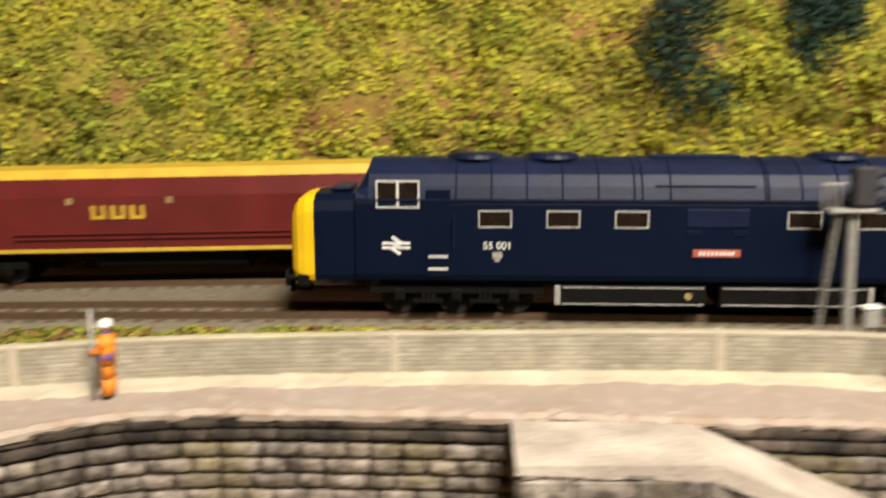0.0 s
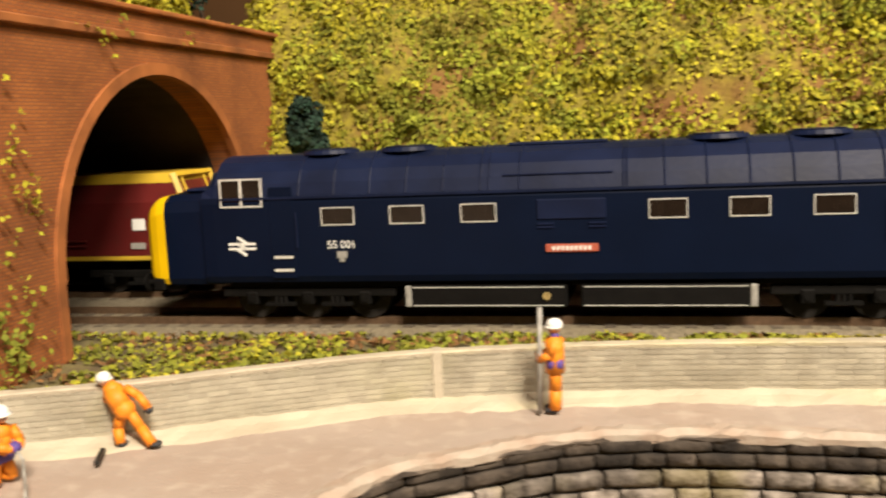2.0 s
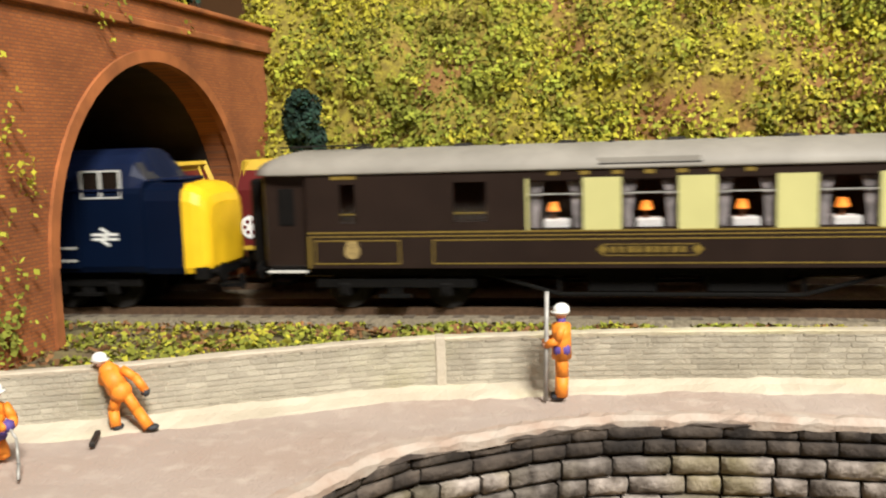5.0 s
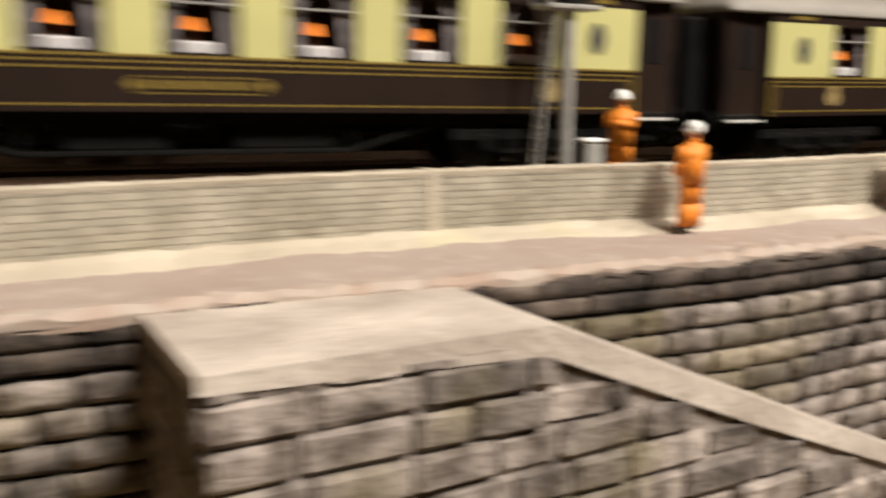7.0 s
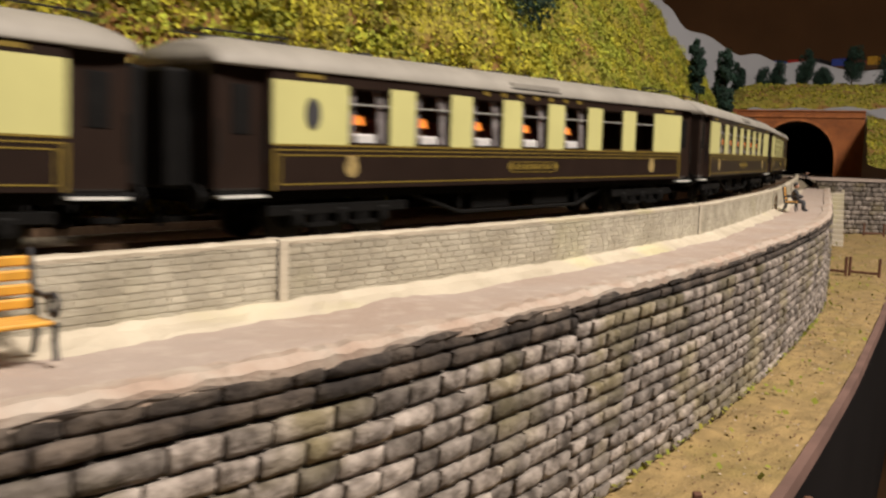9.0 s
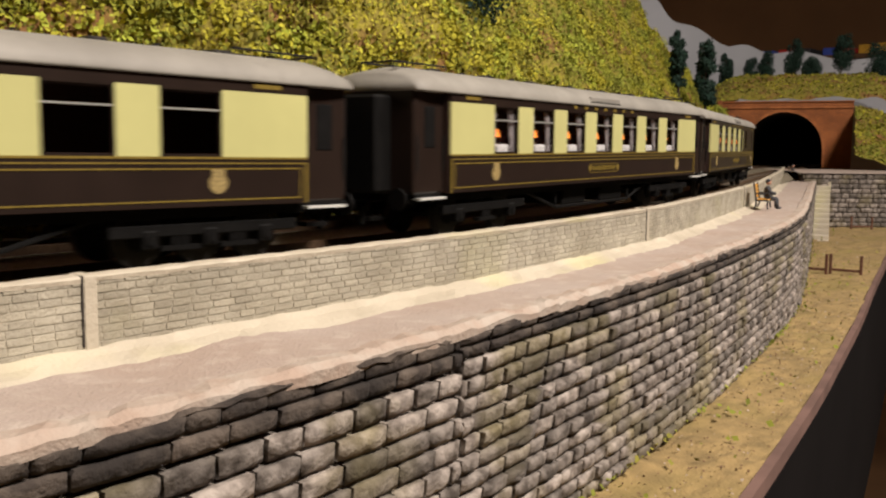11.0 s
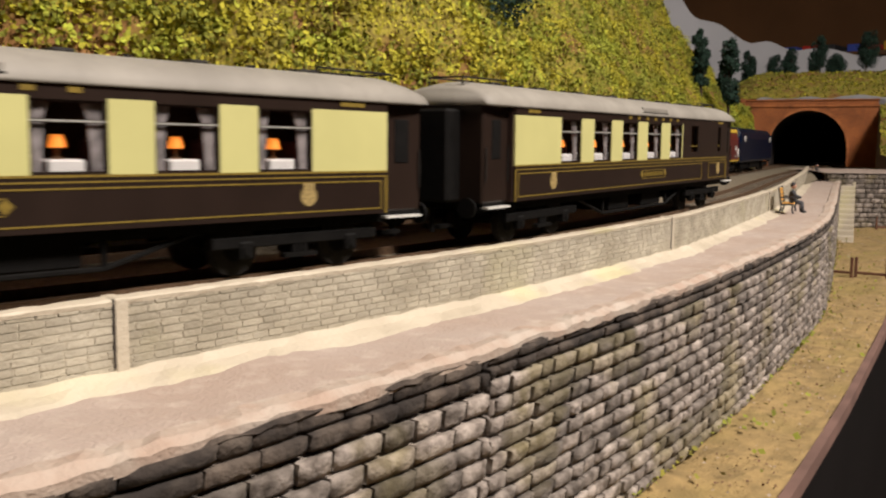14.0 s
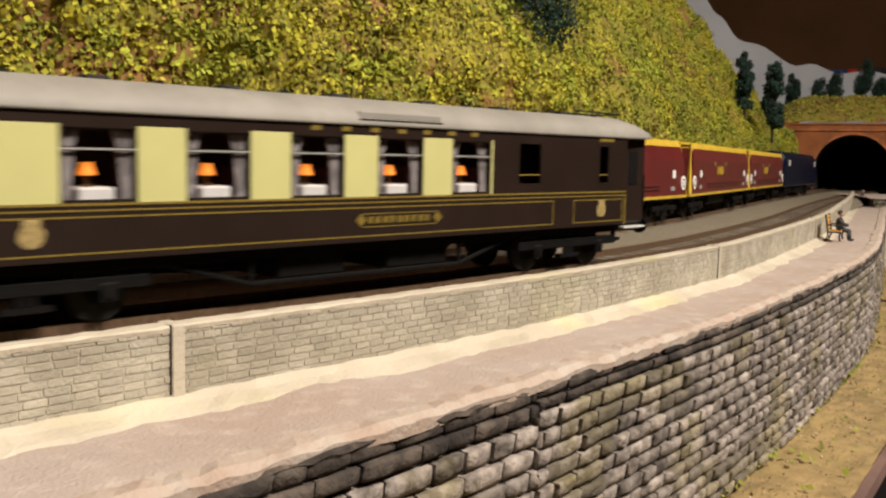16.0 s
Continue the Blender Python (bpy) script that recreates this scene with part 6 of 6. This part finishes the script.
def tree(x, y, z, h, w, seed, kind="poplar", mt="leaf_d"):
    rng = np.random.RandomState(seed)
    th = thing("model_tree", {"poplar": "tall dark green model poplar tree", "conifer": "dark green clump-foliage model conifer", "bush": "bright yellow green model bush"}[kind], "tree", "model trees", "", pose(x, y, z, rng.uniform(-4, 4), rng.uniform(-4, 4), rng.uniform(0, 360)))
    bm = bmesh.new()
    H = h * 1000
    limb(bm, [(0, 0, -4), (rng.uniform(-1, 1), rng.uniform(-1, 1), H * 0.4), (rng.uniform(-2, 2), rng.uniform(-2, 2), H * 0.85)], max(0.9, H * 0.018), 0)
    for i in range(7):
        zz = H * (0.25 + 0.09 * i)
        a = rng.uniform(0, 6.28)
        limb(bm, [(0, 0, zz), (w * 380 * math.cos(a), w * 380 * math.sin(a), zz + H * 0.12)], 0.5, 0)
    part("trunk", bm, M["bark"], th)
    centres, radii = [], []
    for i in range(28):
        u = 0.2 + 0.8 * (i + rng.rand()) / 28
        wid = w * (0.5 - 0.28 * abs(u - 0.5)) * (1.15 - 0.5 * max(0, u - 0.75) * 2)
        a = rng.uniform(0, 6.28)
        centres.append((wid * 0.62 * math.cos(a), wid * 0.62 * math.sin(a), h * u))
        radii.append(wid * rng.uniform(0.45, 0.7))
    p, n, s = flock_cloud(rng, centres, radii, 7000, max(0.0013, h * 0.019))
    scatter("crown", p, n, s, M[mt], "", "", rng, th)
    return th


tree(0.121, 0.412, 0.066, 0.062, 0.040, 1, "conifer")
tree(0.183, 0.420, 0.082, 0.055, 0.034, 2, "conifer")
tree(0.233, 0.428, 0.094, 0.050, 0.028, 3, "conifer")
tree(-0.1865, 0.3805, 0.058, 0.026, 0.0115, 4, "conifer")
tree(0.645, 0.447, 0.100, 0.060, 0.040, 14, "conifer")
tree(0.40, 0.462, 0.150, 0.050, 0.028, 15, "conifer")
for tx, ty, tz, th_, tw, sd in ((1.298, 0.625, 0.100, 0.084, 0.017, 5), (1.314, 0.596, 0.078, 0.092, 0.020, 6), (2.0, 0.865, 0.145, 0.080, 0.023, 7), (2.02, 0.823, 0.150, 0.066, 0.028, 8), (2.03, 0.795, 0.155, 0.074, 0.024, 16), (2.052, 0.752, 0.172, 0.082, 0.028, 9), (2.065, 0.718, 0.176, 0.040, 0.030, 10), (2.08, 0.668, 0.180, 0.078, 0.030, 11), (2.10, 0.604, 0.155, 0.082, 0.040, 12)):
    tree(tx, ty, tz, th_, tw, sd, "poplar")


def grass_bank(name, origin, ang, us, ws, height, label, seed, count, mts=("leaf_a", "leaf_b")):
    """A small grassy mound over a tunnel mouth, in the portal's own axes (w runs into the hill)."""
    U, Wd = np.linspace(*us), np.linspace(*ws)
    ca, sa = math.cos(radians(ang)), math.sin(radians(ang))
    P = np.zeros((len(U), len(Wd), 3))
    for i, u in enumerate(U):
        for j, w in enumerate(Wd):
            z = height(u, w) + 0.004 * noise.noise(Vector((u * 45, w * 45, seed))) + 0.0015 * noise.noise(Vector((u * 150, w * 150, seed)))
            P[i, j] = (origin[0] + ca * w - sa * u, origin[1] + sa * w + ca * u, z)
    n, m = len(U), len(Wd)
    ob = raw_mesh(name, P.reshape(-1, 3), [(i * m + j, (i + 1) * m + j, (i + 1) * m + j + 1, i * m + j + 1) for i in range(n - 1) for j in range(m - 1)], M["hillsoil"])
    tagged(ob, label, "grass bank", "", "structure")
    rng = np.random.RandomState(seed)
    for mt in mts:
        i, j = rng.randint(0, n - 1, count), rng.randint(0, m - 1, count)
        u, v = rng.rand(count, 1), rng.rand(count, 1)
        p = P[i, j] * (1 - u) * (1 - v) + P[i + 1, j] * u * (1 - v) + P[i, j + 1] * (1 - u) * v + P[i + 1, j + 1] * u * v
        scatter(name + "_scatter", p, np.tile([0, 0, 1.0], (count, 1)) + rng.normal(0, .3, (count, 3)), 0.0022 * rng.uniform(0.5, 1.5, count), M[mt], "green leaf scatter on the bank over the tunnel", "foliage", rng)


def far_mound(u, w):
    over = 0.116 + 0.050 * min(1, max(0, w - 0.012) / 0.16) ** 0.7
    side = max(0.0, (abs(u + 0.02) - 0.11) / 0.20)
    return max(0.004, over - 0.13 * side ** 1.2)


grass_bank("far_tunnel_bank", (1.664, 0.622), 17, (-0.45, 0.32, 90), (0.013, 0.62, 60), far_mound, "grassy bank over the far tunnel mouth", 31, 16000)


def right_bank(u, w):
    return max(0.004, 0.108 - 0.085 * ((-u - 0.10) / 0.28) - 0.35 * max(0, -w + 0.02))


grass_bank("portal_side_bank", (1.664, 0.622), 17, (-0.40, -0.100, 50), (-0.20, 0.02, 40), right_bank, "rough green bank beside the far portal", 32, 5000)
grass_bank("near_tunnel_bank", (-0.2365, 0.262), 177, (-0.22, 0.075, 60), (0.0, 0.40, 40), lambda u, w: 0.113 + 0.10 * min(1, w / 0.3), "grassy bank over the near tunnel mouth", 33, 9000)
for bx, by, bh, bw, sd in ((-0.252, 0.352, 0.030, 0.026, 41), (-0.250, 0.380, 0.034, 0.024, 42), (-0.262, 0.285, 0.030, 0.034, 43), (-0.275, 0.365, 0.045, 0.050, 47)):
    tree(bx, by, 0.114, bh, bw, sd, "bush", "leaf_a")
for bx, by, bh, bw, sd in ((-0.262, 0.328, 0.060, 0.024, 44), (-0.254, 0.409, 0.060, 0.026, 45), (-0.268, 0.255, 0.055, 0.026, 46)):
    tree(bx, by, 0.114, bh, bw, sd, "conifer")


def bare_trunk(x, y, z, h, lean):
    bm = bmesh.new()
    limb(bm, [(0, 0, -3), (lean * 0.4, lean * 0.5, h * 0.5), (lean, lean * 0.7, h)], 1.0, 0)
    limb(bm, [(lean * 0.4, lean * 0.5, h * 0.5), (lean * 0.4 - 4, lean * 0.5 + 6, h * 0.8)], 0.5, 0)
    limb(bm, [(lean * 0.7, lean * 0.6, h * 0.75), (lean + 3, lean - 7, h * 0.98)], 0.45, 0)
    ob = link("tree_trunk", bm, M["bark"])
    ob.matrix_world = pose(x, y, z)
    tagged(ob, "thin bare brown tree trunk above the tunnel mouth", "tree trunk", "bare trunks above the tunnel")


for bx, by, bl in ((-0.2425, 0.4115, -2.0), (-0.2420, 0.378, 1.0), (-0.2430, 0.338, -1.0)):
    bare_trunk(bx, by, 0.114, 52, bl)


def ivy():
    """Hanging strands of ivy leaves on the portal's brick face."""
    rng = np.random.RandomState(17)

    def strands(starts, n, spread, name, mt, lab):
        pts = []
        for y, z, length in starts:
            for k in range(n):
                u = rng.rand()
                pts.append((y + spread * rng.normal() * (0.4 + u) + 0.004 * math.sin(9 * u + y * 900), z - u * length))
        y, z = np.array(pts).T
        z = np.maximum(z, 0.009)
        x = -0.2245 + 0.0524 * (y - 0.262) + 0.0020
        scatter(name, np.stack([x, y, z], -1), np.tile([1.0, 0, 0.2], (len(y), 1)), 0.0011 * rng.uniform(0.5, 1.5, len(y)), M[mt], lab, "ivy", rng)

    strands([(0.229, 0.100, 0.024), (0.238, 0.092, 0.034), (0.245, 0.086, 0.030), (0.234, 0.066, 0.022), (0.249, 0.074, 0.022), (0.226, 0.052, 0.026), (0.229, 0.034, 0.020), (0.238, 0.050, 0.020), (0.253, 0.064, 0.018), (0.222, 0.084, 0.026), (0.243, 0.036, 0.018)], 20, 0.0020, "portal_ivy", "leaf_a", "yellow green ivy strands on the brick portal")
    strands([(0.4065, 0.072, 0.016), (0.412, 0.080, 0.016), (0.402, 0.062, 0.010), (0.419, 0.090, 0.022)], 30, 0.0016, "portal_ivy", "leaf_a", "yellow green ivy strands beside the arch")
    strands([(0.285, 0.110, 0.005), (0.292, 0.108, 0.010), (0.300, 0.112, 0.006), (0.345, 0.110, 0.005)], 9, 0.0018, "parapet_ivy", "leaf_a", "small ivy sprigs under the parapet")
    strands([(0.2335, 0.030, 0.020), (0.238, 0.024, 0.014), (0.218, 0.018, 0.010)], 70, 0.0024, "portal_creeper", "leaf_b", "dark green creeper at the foot of the portal")


ivy()


def sand_grit():
    """Loose grit and a few green tufts on the sand, thickest at the foot of the wall."""
    rng = np.random.RandomState(23)
    for name, mt, count, near, size, lab in (("sand_grit", "rust_post", 2200, 1.0, 0.00045, "brown grit scattered over the sand"), ("pale_grit", "path_edge", 1200, 1.0, 0.00045, "pale grit scattered over the sand"), ("foot_weeds", "leaf_b", 800, 6.0, 0.0012, "green weeds along the foot of the sea wall")):
        x = rng.uniform(0.2, 1.42, count)
        u = rng.rand(count) ** near
        yb = np.interp(x, EDGE[60:, 0], EDGE[60:, 1]) - 0.002
        yf = np.interp(x, FRONT[:, 0], FRONT[:, 1]) + 0.002
        p = np.stack([x, yb + (yf - yb) * u, SAND_Z + 0.0004 + 0.0014 * (1 - u) * (near > 1)], -1)
        scatter(name, p, np.tile([0, 0, 1.0], (count, 1)), size * rng.uniform(0.5, 1.6, count), M[mt], lab, "weeds" if near > 1 else "grit", rng)


sand_grit()


# ---- distance: painted backdrop board, shelf with boxes ----
def backdrop():
    pts = [(1.0, 1.55, .60), (1.75, 1.50, .56), (2.05, 1.33, .50), (2.135, 1.189, .455), (2.164, 1.137, .412), (2.193, 1.080, .338), (2.246, .965, .274), (2.29, .853, .254), (2.348, .670, .233), (2.40, .48, .212), (2.46, .20, .20)]
    c = spline([p[:2] for p in pts], 8)
    zt = np.interp(np.linspace(0, len(pts) - 1, len(c)), range(len(pts)), [p[2] for p in pts])
    bm = bmesh.new()
    rows = []
    co = offset(c, 0.012)
    for i in range(len(c)):
        z = zt[i] + 0.006 * math.sin(i * 0.9)
        rows.append([bm.verts.new((c[i, 0], c[i, 1], -0.05)), bm.verts.new((c[i, 0], c[i, 1], z)), bm.verts.new((co[i, 0], co[i, 1], z)), bm.verts.new((co[i, 0], co[i, 1], -0.05))])
    for a, b in zip(rows, rows[1:]):
        for k in range(3):
            bm.faces.new((a[k], a[k + 1], b[k + 1], b[k]))
    bmesh.ops.recalc_face_normals(bm, faces=bm.faces[:])
    tagged(link("backdrop", bm, M["backdrop"], smooth=False), "grey blue painted hill-shaped backdrop board", "backdrop", "", "structure")
    sh = thing("wall_shelf", "brown shelf on the hall wall behind the backdrop", "shelf", "", "", pose(3.10, 0.95, 0.312))
    bm = bmesh.new()
    box(bm, -120, 120, -620, 420, -14, 0, 2)
    part("board", bm, M["wood_dark"], sh)
    for y in (-560, 0, 380):
        bm = bmesh.new()
        box(bm, -20, 20, y - 12, y + 12, -1312, -14)
        part("leg", bm, M["wood_dark"], sh)
    rng = random.Random(6)
    y = -560
    while y < 390:
        w = rng.uniform(24, 60)
        mt = rng.choice(["shelfred", "shelfyellow", "shelfblue", "shelfyellow", "dark", "dark", "shelfred"])
        bm = bmesh.new()
        box(bm, -60, 60, -w / 2, w / 2, 0, rng.uniform(14, 32), 2)
        ob = link("storage_box", bm, M[mt])
        ob.matrix_world = pose(3.06, 0.95 + y * 0.001, 0.312)
        tagged(ob, {"shelfred": "small red card box on the shelf", "shelfyellow": "small yellow card box on the shelf", "shelfblue": "small blue card box on the shelf", "dark": "small black card box on the shelf"}[mt], "box", "boxes on the shelf")
        y += w + rng.uniform(4, 30)


backdrop()
build_walls()


# ---- what moves: the passenger train runs along the front track ----
PITCH = 0.2689
TRAIN = [(0, 0.253), (0.5, 0.206), (1, 0.1617), (1.5, 0.1167), (2, 0.0713), (2.5, 0.0268), (3, -0.0164), (5.4, -0.2160), (6, -0.2640), (6.5, -0.305), (7, -0.3420), (7.5, -0.3815), (8, -0.4240), (8.5, -0.4690), (9, -0.5135), (9.5, -0.5540), (10.2, -0.6130), (12.3, -0.789), (12.8, -0.8320), (13.5, -0.8905), (14, -0.9310), (14.5, -0.9735), (15, -1.0180), (15.5, -1.0625), (16, -1.1090)]


def motions():
    ts = [0.25 * i for i in range(65)]
    joint = np.interp(ts, [t for t, _ in TRAIN], [s for _, s in TRAIN])
    walk(LOCO, [(t, vehicle_pose(TRACK, s - 0.1480, 0.084)) for t, s in zip(ts, joint)])
    for i, coach in enumerate(COACHES):
        walk(coach, [(t, vehicle_pose(TRACK, s + PITCH * (i + 0.5), 0.084)) for t, s in zip(ts, joint)])


motions()
